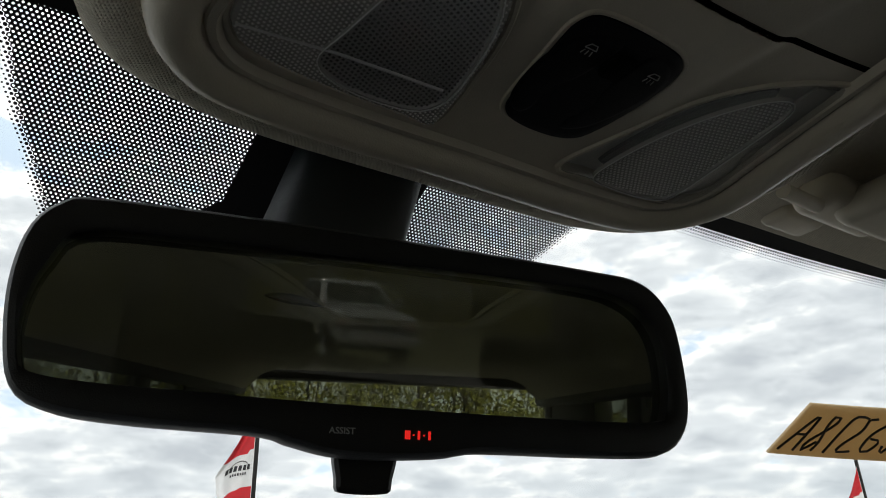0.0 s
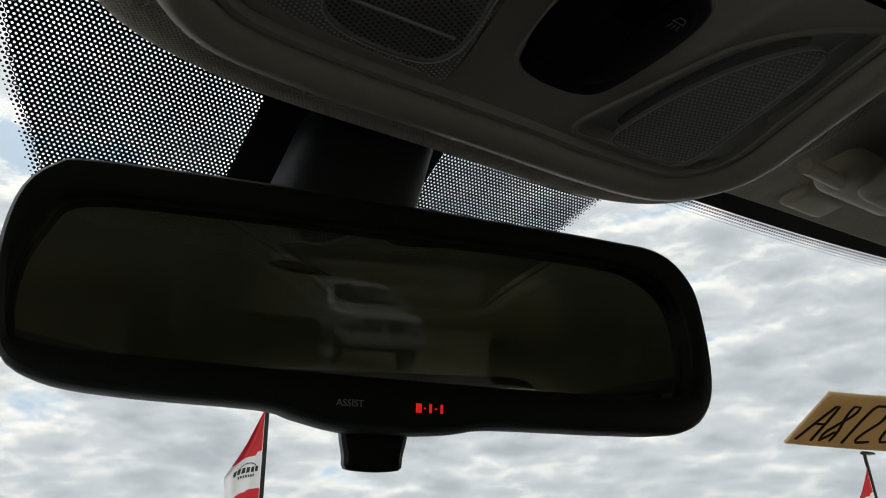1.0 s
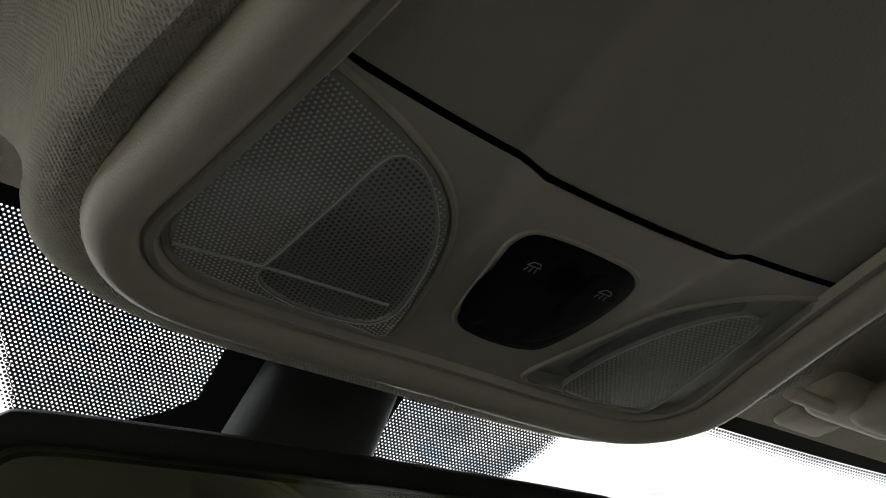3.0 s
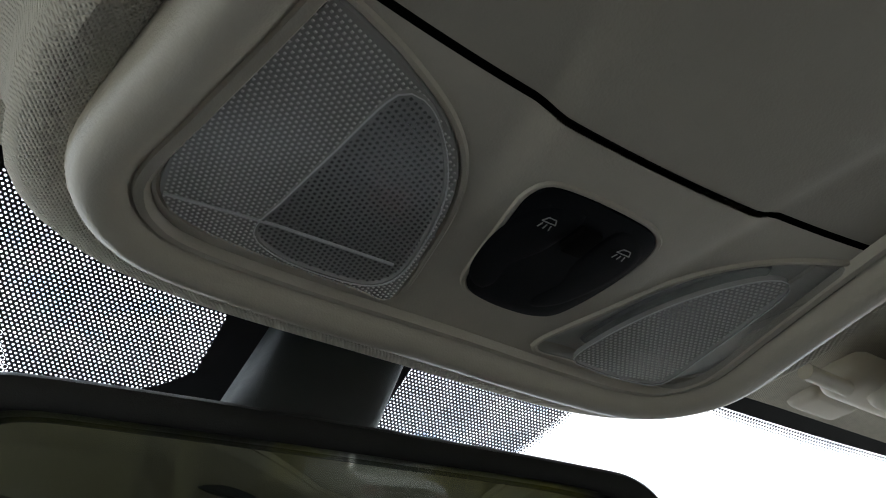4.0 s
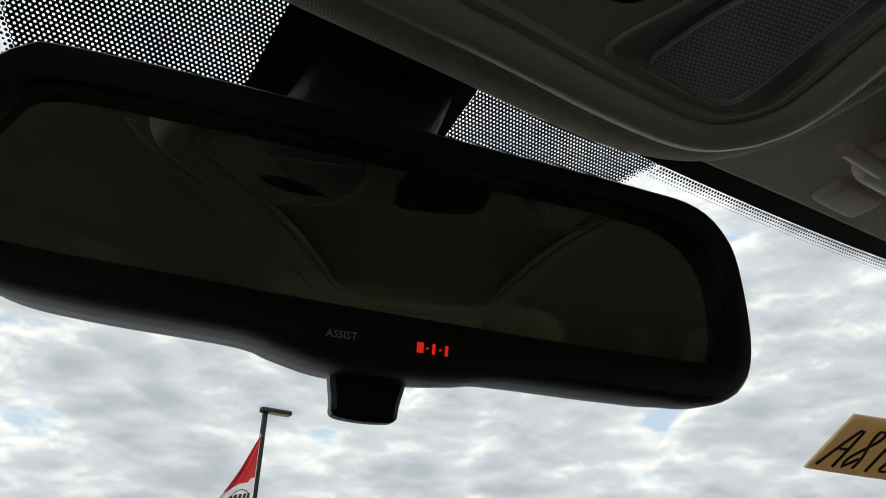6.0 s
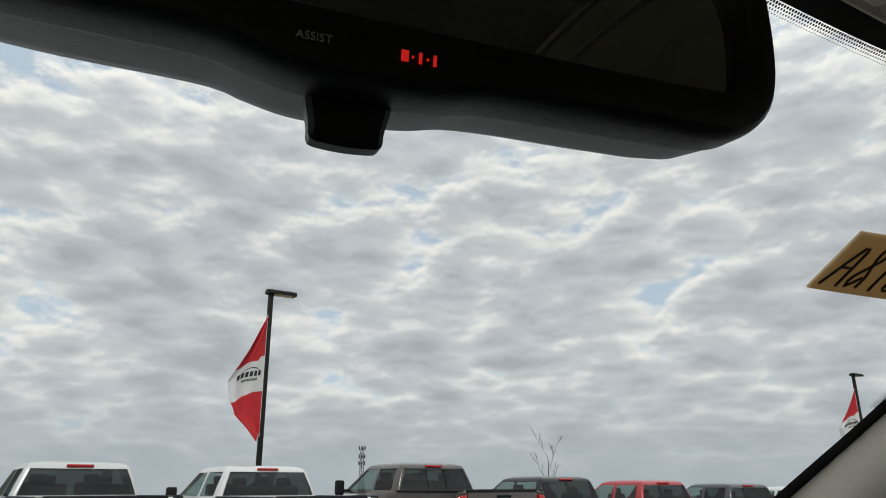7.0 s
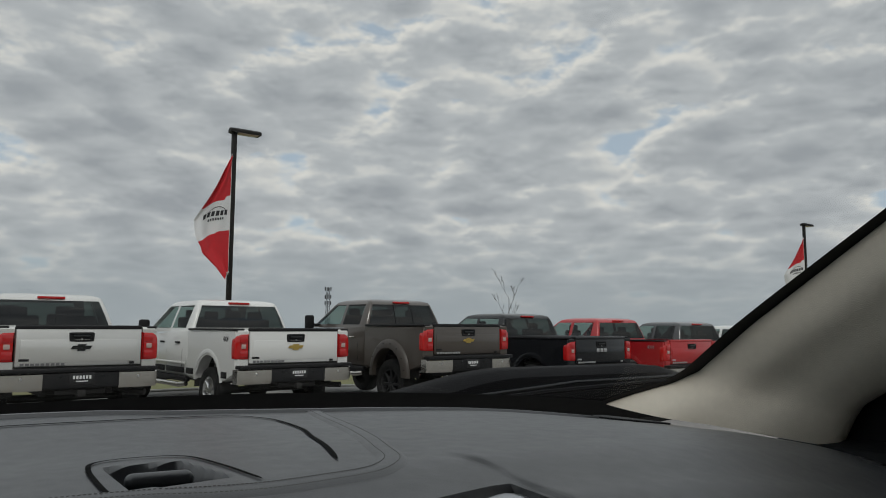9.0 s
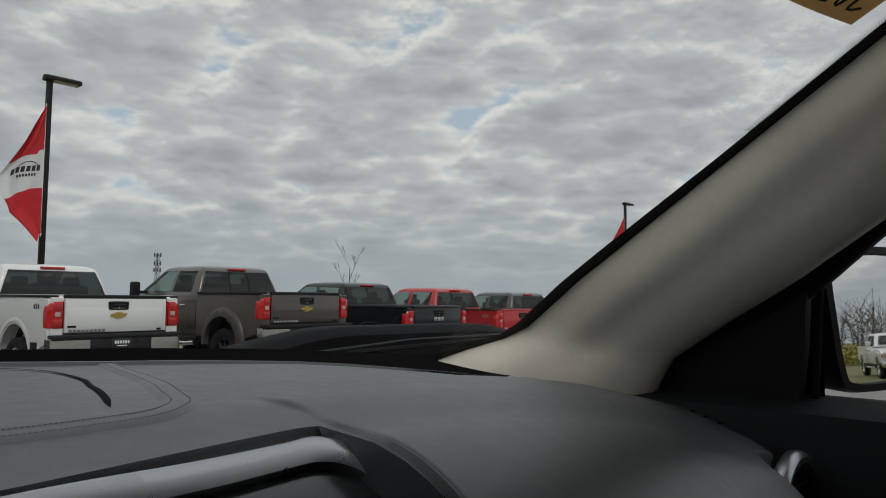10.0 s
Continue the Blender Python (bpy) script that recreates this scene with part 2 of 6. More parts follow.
M = dict(
    cloth=weave("headliner_cloth", (0.60, 0.555, 0.46), 0.0011),
    console=surface("console_plastic", (0.60, 0.545, 0.44), 0.42, var=0.05, scale=9, bump=0.12, bscale=1400, dirt=(0.55, 0.49, 0.385)),
    # beige toned down: the dimmer light further back is put into its colour
    beige_dimmed=surface("dimmed_beige_plastic", (0.47, 0.43, 0.345), 0.55, var=0.05, scale=9, bump=0.12, bscale=1400),
    gap=surface("shadow_gap", (0.004, 0.004, 0.004), 0.9, var=0.2, spec=0.08),
    switch=surface("switch_black", (0.006, 0.007, 0.009), 0.6, spec=0.12, var=0.12, scale=60, bump=0.1, bscale=2500),
    icon=surface("icon_print", (0.36, 0.36, 0.35), 0.6, var=0.05),
    lens=lens_mat("prism_lens", (0.62, 0.61, 0.60), 0.0014, 0.22, 22),

    prism_grid=prism_plastic("prism_plastic", (0.56, 0.55, 0.53), 0.45),
    # light and dark copies of the clear plastic: prism glints and dark spots as colour
    prism_glint=prism_plastic("prism_glint", (0.74, 0.73, 0.70), 0.10),
    prism_dark_spot=prism_plastic("prism_dark_spot", (0.09, 0.095, 0.105), 0.20),
    lens_clear=prism_plastic("lens_clear", (0.50, 0.52, 0.49), 0.66),
    # pale colour for bright reflections in the clear right lens
    glint_wedge=surface("reflection_wedge", (0.80, 0.75, 0.66), 0.35, var=0.04, scale=40),
    well=surface("bulb_well", (0.16, 0.16, 0.17), 0.35, 0.3, var=0.2, scale=80),
    plate_line=surface("moulded_edge", (0.60, 0.60, 0.60), 0.2, var=0.05),
    reflector=surface("lamp_reflector", (0.78, 0.74, 0.68), 0.3, 0.0, var=0.1, scale=30),
    bulb=surface("bulb_glass", (0.75, 0.74, 0.70), 0.1, var=0.1),
    mirror_black=surface("mirror_housing", (0.010, 0.010, 0.011), 0.42, var=0.15, scale=25, bump=0.2, bscale=1800, spec=0.45, dirt=(0.015, 0.015, 0.015)),
    shell_grey=surface("mirror_back", (0.11, 0.11, 0.105), 0.45, var=0.1, scale=25, bump=0.15, bscale=1800),
    door_black=surface("door_panel", (0.010, 0.011, 0.012), 0.7, var=0.15, scale=9, bump=0.15, bscale=1100, spec=0.12),
    sail_black=surface("sail_black", (0.004, 0.004, 0.005), 0.6, var=0.15, scale=25, spec=0.15),
    gloss_black=surface("gloss_black", (0.010, 0.012, 0.013), 0.22, var=0.2, scale=15),
    stalk=surface("stalk_cover", (0.010, 0.015, 0.016), 0.42, var=0.15, scale=20, bump=0.1, bscale=1500),
    silver=mirror_mat("dim_mirror", (0.33, 0.345, 0.295)),
    prism=pane("prism_front", (0.97, 0.98, 0.95), 0.045),
    door_silver=mirror_mat("door_mirror", (0.80, 0.81, 0.80)),
    print_grey=surface("print_grey", (0.5, 0.5, 0.5), 0.6, var=0.1),
    led=glow("led_red", (0.75, 0.02, 0.015), 0.55),
    frit=surface("frit_enamel", (0.006, 0.006, 0.007), 0.55, var=0.2, spec=0.3),
    glass=pane("windshield_glass", (0.95, 0.97, 0.96), 0.03),
    tint_side=pane("privacy_glass_side", (0.22, 0.23, 0.19), 0.05),
    tint=pane("privacy_glass", (0.80, 0.81, 0.70), 0.05),
    pillar=surface("pillar_trim", (0.62, 0.58, 0.495), 0.62, var=0.06, scale=8, bump=0.35, bscale=1300),
    dash=surface("dash_vinyl", (0.027, 0.030, 0.0345), 0.37, var=0.12, scale=7, bump=0.10, bscale=1500, spec=1.0, dirt=(0.024, 0.026, 0.030)),
    dash_low=surface("dash_lower", (0.011, 0.012, 0.013), 0.6, var=0.15, scale=9, bump=0.15, bscale=1100, spec=0.35),
    stitch=surface("stitch_thread", (0.044, 0.042, 0.034), 0.45, var=0.2, scale=200, spec=0.8),
    chrome_trim=surface("satin_silver_trim", (0.42, 0.43, 0.45), 0.30, 0.9, var=0.02, scale=8),
    rubber=surface("wiper_black", (0.007, 0.007, 0.008), 0.72, var=0.2, scale=20, bump=0.2, bscale=800, spec=0.1),
    card=surface("cardboard", (0.45, 0.31, 0.165), 0.85, var=0.10, scale=25, bump=0.15, bscale=500),
    marker=surface("marker_ink", (0.02, 0.018, 0.016), 0.7, var=0.2),
    seat=surface("seat_cloth", (0.085, 0.082, 0.078), 0.9, var=0.15, scale=12, bump=0.4, bscale=900),
    cabin=surface("cabin_trim", (0.11, 0.105, 0.095), 0.75, var=0.1, scale=8, bump=0.3, bscale=900),
    carpet=surface("carpet", (0.07, 0.066, 0.06), 0.95, var=0.3, scale=30, bump=0.8, bscale=700),
)

def seen_through(m, col, share):
    """Lets part of the light from behind through a thin sheet."""
    n, l, p = m.node_tree.nodes, m.node_tree.links, m.node_tree.nodes["Principled BSDF"]
    t, x = n.new("ShaderNodeBsdfTranslucent"), n.new("ShaderNodeMixShader")
    t.inputs[0].default_value = (*col, 1)
    x.inputs[0].default_value = share
    l.new(p.outputs[0], x.inputs[1])
    l.new(t.outputs[0], x.inputs[2])
    l.new(x.outputs[0], n["Material Output"].inputs[0])


seen_through(M["card"], (0.70, 0.53, 0.31), 0.55)

# ---- building blocks ----
def link(name, bm, mat, smooth=True):
    me = bpy.data.meshes.new(name)
    bmesh.ops.recalc_face_normals(bm, faces=bm.faces[:])
    bm.to_mesh(me)
    bm.free()
    if mat:
        me.materials.append(mat)
    if smooth:
        for f in me.polygons:
            f.use_smooth = True
        me.set_sharp_from_angle(angle=radians(38))
    return new(name, me)


def part(name, bm, mat, parent, label=""):
    ob = link(name, bm, mat)
    ob.parent = parent
    if label:
        ob["label"] = label
    return ob


def thing(name, at, label, category, group="", kind="", turn=0):
    ob = new(name)
    ob.empty_display_size = 0.05
    ob.matrix_basis = pose(*at, 0, 0, turn)
    return tagged(ob, label, category, group, kind)


def box(bm, c, s, bev=0.0, rot=None, seg=2):
    m = Matrix.Translation(c) @ (rot.to_4x4() if rot else Matrix.Identity(4)) @ Matrix.Diagonal((*s, 1))
    made = bmesh.ops.create_cube(bm, size=1, matrix=m)["verts"]
    if bev:
        edges = list({e for v in made for e in v.link_edges})
        bmesh.ops.bevel(bm, geom=edges, offset=bev, segments=seg, affect="EDGES", profile=0.5)
    return bm


def boxes(items, bev=0.0):
    bm = bmesh.new()
    for c, s in items:
        box(bm, c, s, bev)
    return bm


def rod(bm, a, b, r1, r2=None, seg=10, caps=True):
    a, b = Vector(a), Vector(b)
    q = (b - a).to_track_quat("Z", "Y").to_matrix().to_4x4()
    bmesh.ops.create_cone(bm, cap_ends=caps, segments=seg, radius1=r1, radius2=r1 if r2 is None else r2, depth=(b - a).length, matrix=Matrix.Translation((a + b) / 2) @ q)
    return bm


def skin(bm, rings, closed=True, caps=(False, False), wrap=False):
    """Quads between successive rings of points."""
    rows = [[bm.verts.new(p) for p in r] for r in rings]
    pairs = list(zip(rows, rows[1:])) + ([(rows[-1], rows[0])] if wrap else [])
    for a, b in pairs:
        for k in range(len(a) if closed else len(a) - 1):
            j = (k + 1) % len(a)
            bm.faces.new((a[k], a[j], b[j], b[k]))
    if caps[0]:
        bm.faces.new(rows[0][::-1])
    if caps[1]:
        bm.faces.new(rows[-1])
    return bm


def tube(bm, path, r, seg=8, flat=1.0):
    """A round bar along points."""
    path = [Vector(p) for p in path]
    rings = []
    for k, p in enumerate(path):
        d = (path[min(k + 1, len(path) - 1)] - path[max(k - 1, 0)]).normalized()
        side = d.cross(Vector((0, 0, 1)))
        side = side.normalized() if side.length > 1e-4 else Vector((1, 0, 0))
        up = side.cross(d)
        rr = r[k] if isinstance(r, (list, tuple)) else r
        rings.append([p + side * (math.cos(t) * rr) + up * (math.sin(t) * rr * flat) for t in (2 * math.pi * j / seg for j in range(seg))])
    return skin(bm, rings, True, (True, True))


def spline(pts, n, closed=True):
    """Catmull-Rom curve through points, n samples evenly spaced."""
    P = [Vector(p) for p in pts]
    m = len(P)
    dense = []
    for k in range(m if closed else m - 1):
        a, b, c, d = (P[(k + j) % m] if closed else P[min(max(k + j, 0), m - 1)] for j in (-1, 0, 1, 2))
        for s in range(16):
            t = s / 16
            dense.append(0.5 * (2 * b + (c - a) * t + (2 * a - 5 * b + 4 * c - d) * t * t + (3 * b - a - 3 * c + d) * t ** 3))
    if closed:
        dense.append(dense[0].copy())
    else:
        dense.append(P[-1])
    acc = [0.0]
    for a, b in zip(dense, dense[1:]):
        acc.append(acc[-1] + (b - a).length)
    out, j = [], 0
    for k in range(n):
        want = acc[-1] * k / (n if closed else n - 1)
        while j < len(acc) - 2 and acc[j + 1] < want:
            j += 1
        f = (want - acc[j]) / max(acc[j + 1] - acc[j], 1e-9)
        out.append(dense[j].lerp(dense[j + 1], f))
    return out


def inset(loop, d):
    """A flat closed loop moved inwards by d."""
    n = len(loop)
    area = sum(loop[k].x * loop[(k + 1) % n].y - loop[(k + 1) % n].x * loop[k].y for k in range(n))
    out = []
    for k in range(n):
        t = (loop[(k + 1) % n] - loop[k - 1]).normalized()
        nrm = Vector((-t.y, t.x, 0)) * (1 if area > 0 else -1)
        out.append(loop[k] + nrm * d)
    return out


def inside(x, y, loop):
    hit = False
    for k in range(len(loop)):
        a, b = loop[k], loop[k - 1]
        if (a.y > y) != (b.y > y) and x < (b.x - a.x) * (y - a.y) / (b.y - a.y) + a.x:
            hit = not hit
    return hit


def text_mesh(name, body, size, m, mat, parent, thick=0.0003, label=""):
    cu = bpy.data.curves.new(name, "FONT")
    cu.body, cu.size, cu.extrude, cu.align_x, cu.align_y = body, size, thick, "CENTER", "CENTER"
    cu.resolution_u = 3
    tmp = bpy.data.objects.new(name, cu)
    scene.collection.objects.link(tmp)
    me = bpy.data.meshes.new_from_object(tmp.evaluated_get(bpy.context.evaluated_depsgraph_get()))
    bpy.data.objects.remove(tmp)
    me.materials.append(mat)
    ob = new(name, me)
    ob.parent = parent
    ob.matrix_basis = m
    if label:
        ob["label"] = label
    return ob


def smooth(a, b, x):
    t = min(max((x - a) / (b - a), 0), 1)
    return t * t * (3 - 2 * t)


# ---- the car's shell ----
def glass_y(x, z):
    """Where the windshield stands."""
    return 0.80 - (z - 1.36) * 1.27 - 0.12 * x * x - 0.25 * x ** 4


def on_glass(x, z, off=0.0):
    """A point on the windshield, off metres towards the cabin."""
    return Vector((x, glass_y(x, z) - 0.62 * off, z - 0.79 * off))


def side_x(z):
    """Half width of the windshield at a height."""
    return 0.675 + 0.155 * max(0, z - 1.47) - 0.078 * (1 - smooth(1.366, 1.412, z)) - 0.025 * smooth(1.72, 1.86, z)


def windshield():
    win = thing("window_1", (0, 0, 0), "clear raked windshield with black dotted border", "windshield", kind="structure")
    rings = []
    for k in range(25):
        z = 1.355 + (1.865 - 1.355) * k / 24
        rings.append([on_glass(s * (side_x(z) + 0.03), z) for s in (j / 14 - 1 for j in range(29))])
    bm = skin(bmesh.new(), rings, False)
    g = part("pane", bm, M["glass"], win)
    g.visible_shadow = False
    # solid enamel: head band, foot band, the patch behind the mirror stalk
    bm = bmesh.new()
    skin(bm, [[on_glass(s * side_x(z), z, 0.001) for s in (j / 20 - 1 for j in range(41))] for z in (1.852, 1.859, 1.866)], False)
    skin(bm, [[on_glass(x, 1.8405 - 0.048 * x * x if f == 0 else 1.852, 0.001) for x in (0.70 * (j / 30 - 1) for j in range(61))] for f in (0, 1)], False)
    rows = []
    for f in (0, 0.5, 1):
        row = []
        for j in range(41):
            x = (j / 20 - 1) * 0.66
            top = 1.407 - 0.085 * x * x
            row.append(on_glass(x, 1.35 + (top - 1.35) * f, 0.001))
        rows.append(row)
    skin(bm, rows, False)
    for sgn in (-1, 1):
        rows = []
        for j in range(31):
            z = 1.37 + (1.86 - 1.37) * j / 30
            wide = 0.0185 + 0.004 * min(1, max(0, (1.60 - z) / 0.10))
            rows.append([on_glass(sgn * (side_x(z) + o), z, 0.001) for o in (-wide, 0.0, 0.03)])
        skin(bm, rows, False)
    patch = [(-0.034, 1.845), (-0.040, 1.812), (-0.043, 1.797), (-0.056, 1.790), (-0.085, 1.780), (-0.085, 1.755), (0.052, 1.755), (0.0598, 1.79), (0.0658, 1.812), (0.0750, 1.845)]
    bm.faces.new([bm.verts.new(on_glass(x, z, 0.0015)) for x, z in patch])
    part("frit_band", bm, M["frit"], win, "solid black enamel border")
    # dotted field round the stalk: a hexagonal net with round holes
    left_edge = spline([(-0.172, 1.845, 0), (-0.160, 1.832, 0), (-0.150, 1.812, 0), (-0.136, 1.792, 0), (-0.122, 1.772, 0), (-0.11, 1.75, 0)], 40, False)
    right_edge = spline([(0.225, 1.845, 0), (0.205, 1.837, 0), (0.188, 1.827, 0), (0.168, 1.806, 0), (0.148, 1.788, 0), (0.12, 1.75, 0)], 40, False)

    def edge_x(curve, z):
        return min(curve, key=lambda p: abs(p.y - z)).x

    bm = bmesh.new()
    pitch, slope = 0.0023, math.sqrt(1 + 1.27 ** 2)
    rows = int(0.10 * slope / (pitch * 0.866))
    for r in range(rows):
        z = 1.8435 - r * pitch * 0.866 / slope
        if z < 1.776:
            break
        xl, xr = edge_x(left_edge, z) + 0.004, edge_x(right_edge, z) - 0.001
        c = int(-0.18 / pitch)
        while c * pitch < 0.24:
            x = c * pitch + (pitch / 2 if r % 2 else 0)
            c += 1
            if x < xl - 0.005 or x > xr + 0.005:
                continue
            if -0.034 < x < 0.0695 - 0.28 * (1.8256 - z) and z < 1.84:
                continue
            depth = min(x - xl, xr - x)

            def at(ang, rad):
                return on_glass(x + math.cos(ang) * rad, z + math.sin(ang) * rad / slope, 0.0012)

            if depth > 0:
                hole = pitch * 0.278
                outer = [bm.verts.new(at(radians(60 * k + 30), pitch * 0.5775)) for k in range(6)]
                inner = [bm.verts.new(at(radians(60 * k + 30), hole)) for k in range(6)]
                for k in range(6):
                    j = (k + 1) % 6
                    bm.faces.new((outer[k], outer[j], inner[j], inner[k]))
            else:
                rad = pitch * (0.44 + depth / 0.005 * 0.25)
                bm.faces.new([bm.verts.new(at(radians(60 * k), rad)) for k in range(6)])
    tagged(part("frit_dots", bm, M["frit"], win, "black dotted shade field"), kind="stuff")
    # rows of dots along the head and the sides
    bm = bmesh.new()
    pitch = 0.0026
    for r in range(4):
        rad = pitch * (0.43 - 0.08 * r)
        z = 1.8395 - r * pitch * 0.87 / slope
        k = int(-0.72 / pitch)
        while k * pitch < 0.72:
            x = k * pitch + (pitch / 2 if r % 2 else 0)
            k += 1
            zz = z - 0.048 * x * x
            if abs(x) > side_x(zz) or edge_x(left_edge, zz) - 0.01 < x < edge_x(right_edge, zz) + 0.004:
                continue
            bm.faces.new([bm.verts.new(on_glass(x + math.cos(a) * rad, zz + math.sin(a) * rad / slope, 0.0012)) for a in (radians(60 * j) for j in range(6))])
        for sgn in (-1, 1):
            zz = 1.62
            while zz < 1.84:
                x = sgn * (side_x(zz) - 0.0190 - r * pitch * 0.87)
                zz += pitch / slope
                zc = zz + (pitch / slope / 2 if r % 2 else 0)
                bm.faces.new([bm.verts.new(on_glass(x + math.cos(a) * rad, zc + math.sin(a) * rad / slope, 0.0012)) for a in (radians(60 * j) for j in range(6))])
    tagged(part("frit_border", bm, M["frit"], win, "fading rows of black dots"), kind="stuff")


windshield()


def headliner():
    """The cloth ceiling: a flat roof lining with a padded pod round the overhead console."""
    bm = bmesh.new()
    rows = []
    for k in range(30):
        f = k / 29
        row = []
        for j in range(41):
            s = j / 20 - 1
            x = s * 0.70
            front = 0.168 - 0.11 * x * x
            y = front + (-3.05 - front) * f
            z = 1.832 - 0.06 * max(0, x * x - 0.09) + (0.046 + 0.06 * max(0, x * x - 0.09)) * smooth(0, 0.12, f) - 0.11 * max(0, abs(s) - 0.72) ** 2 / 0.0784
            row.append((x, y, z))
        rows.append(row)
    skin(bm, rows, False)
    # edge turned up to the glass
    skin(bm, [[(x, 0.168 - 0.11 * x * x + o, 1.832 - 0.06 * max(0, x * x - 0.09) + dz) for x in ((j / 20 - 1) * 0.70 for j in range(41))] for o, dz in ((0, 0), (0.004, 0.003), (0.002, 0.012), (-0.010, 0.022))], False)
    # the pod
    spec = [(0.36, 0.152, -0.66, 1.884), (0.275, 0.153, -0.58, 1.861), (0.222, 0.152, -0.53, 1.850), (0.186, 0.150, -0.485, 1.836), (0.160, 0.145, -0.445, 1.816), (0.1465, 0.135, -0.405, 1.794), (0.1395, 0.124, -0.37, 1.772), (0.1370, 0.1165, -0.34, 1.7585), (0.132, 0.1085, -0.32, 1.7515), (0.126, 0.1005, -0.305, 1.7490), (0.120, 0.093, -0.29, 1.7500), (0.108, 0.082, -0.275, 1.7575), (0.040, 0.020, -0.10, 1.7640)]
    rings = []
    for a, yf, yb, z in spec:
        outline = [(0, yf, z), (a * 0.5, yf, z), (a * 0.73, yf - 0.005, z), (a * 0.86, yf - 0.013, z), (a * 0.94, yf - 0.024, z), (a * 0.99, yf - 0.040, z), (a, yf - 0.060, z), (a * 0.98, yf - 0.09, z), (a * 0.82, -0.06, z), (a * 0.71, yb * 0.6, z), (a * 0.62, yb * 0.93, z), (a * 0.3, yb, z)]
        loop = outline + [(-x, y, zz) for x, y, zz in outline[:0:-1]]
        rings.append(spline(loop, 120))
    skin(bm, rings)
    ob = link("ceiling", bm, M["cloth"])
    tagged(ob, "beige woven cloth headliner with padded front pod", "headliner", kind="structure")


headliner()


def header():
    bm = skin(bmesh.new(), [[(x, y0 - 0.12 * x * x, z) for x in ((j / 20 - 1) * 0.72 for j in range(41))] for y0, z in ((0.125, 1.862), (0.17, 1.868), (0.19, 1.862))], False)
    tagged(link("trim_header", bm, M["frit"]), "black roof header above the windshield", "roof header", kind="structure")


header()
# ---- overhead console ----
def console():
    con = thing("overhead_console", (0, 0, 1.745), "beige plastic overhead console with map lamps and switch", "console")
    Z = 0.0
    half = [(0, 0.092), (0.055, 0.0925), (0.092, 0.089), (0.111, 0.077), (0.120, 0.060), (0.1205, 0.042), (0.113, 0.012), (0.103, -0.03), (0.094, -0.08), (0.086, -0.15), (0.080, -0.21), (0.06, -0.248), (0.03, -0.258)]
    loop = spline([(x, y, 0) for x, y in half] + [(-x, y, 0) for x, y in half[:0:-1]], 140)

    # rim: a rounded bead with a fine step inside it
    bm = bmesh.new()
    prof = [(-0.001, 0.016), (0.0, 0.006), (0.0015, 0.001), (0.004, -0.0025), (0.008, -0.0042), (0.012, -0.0036), (0.0155, -0.0012), (0.0165, 0.0012), (0.0172, 0.0016), (0.0180, 0.0006), (0.0205, 0.0004), (0.022, 0.003)]
    skin(bm, [[p + Vector((0, 0, dz)) for p in inset(loop, d)] for d, dz in prof])
    part("rim", bm, M["console"], con)
    inner = inset(loop, 0.0195)

    # openings
    lens1 = spline([(-0.0215, 0.0655, 0), (-0.036, 0.067, 0), (-0.060, 0.0665, 0), (-0.085, 0.0635, 0), (-0.096, 0.057, 0), (-0.0995, 0.045, 0), (-0.097, 0.02, 0), (-0.0915, -0.005, 0), (-0.0865, -0.0235, 0), (-0.083, -0.0255, 0), (-0.063, -0.0185, 0), (-0.043, -0.0065, 0), (-0.031, 0.010, 0), (-0.0245, 0.035, 0)], 90)
    lens2 = spline([(0.034, 0.0655, 0), (0.050, 0.067, 0), (0.072, 0.0665, 0), (0.094, 0.0650, 0), (0.1060, 0.059, 0), (0.1090, 0.047, 0), (0.1060, 0.022, 0), (0.1000, -0.005, 0), (0.0950, -0.0225, 0), (0.0905, -0.0245, 0), (0.0705, -0.0150, 0), (0.0570, -0.0035, 0), (0.0465, 0.013, 0), (0.0395, 0.038, 0)], 90)[::-1]
    plate = spline([(-0.0162, 0.0060, 0), (-0.0164, 0.0015, 0), (-0.0148, -0.0035, 0), (-0.0100, -0.0058, 0), (0.001, -0.0066, 0), (0.013, -0.0062, 0), (0.0215, -0.0048, 0), (0.0272, -0.0005, 0), (0.0300, 0.008, 0), (0.0313, 0.0225, 0), (0.0303, 0.0380, 0), (0.0272, 0.0470, 0), (0.0205, 0.0508, 0), (0.012, 0.0518, 0), (0.0040, 0.0514, 0), (-0.0040, 0.0492, 0), (-0.0083, 0.0445, 0), (-0.0105, 0.0360, 0), (-0.0135, 0.0200, 0)], 90)


    def seam_y(x):
        return -0.0225 - 0.9 * x * x

    def height(x, y):
        """Moulded belly of the panel: a ridge that fans out behind the switch."""
        w = 0.0335 + 0.10 * max(0.0, -y)
        ridge = 0.0030 * (1 - smooth(w - 0.005, w + 0.005, abs(x - 0.008))) * smooth(0.045, -0.02, y)
        return 0.0032 - ridge

    def panel(name, mat, keep, ymin, ymax, step):
        bm = bmesh.new()
        cells = {}

        def v(i, j):
            if (i, j) not in cells:
                x = i * step
                y = j * step + seam_y(x) + (0.0009 if name == "front_panel" else -0.0009)
                cells[i, j] = bm.verts.new((x, y, height(x, y) + (0.0008 if name != "front_panel" else 0)))
            return cells[i, j]

        for i in range(int(-0.13 / step), int(0.13 / step)):
            for j in range(round(ymin / step), round(ymax / step)):
                x = (i + 0.5) * step
                y = (j + 0.5) * step + seam_y(x)
                if keep(x, y):
                    bm.faces.new((v(i, j), v(i + 1, j), v(i + 1, j + 1), v(i, j + 1)))
        part(name, bm, mat, con)

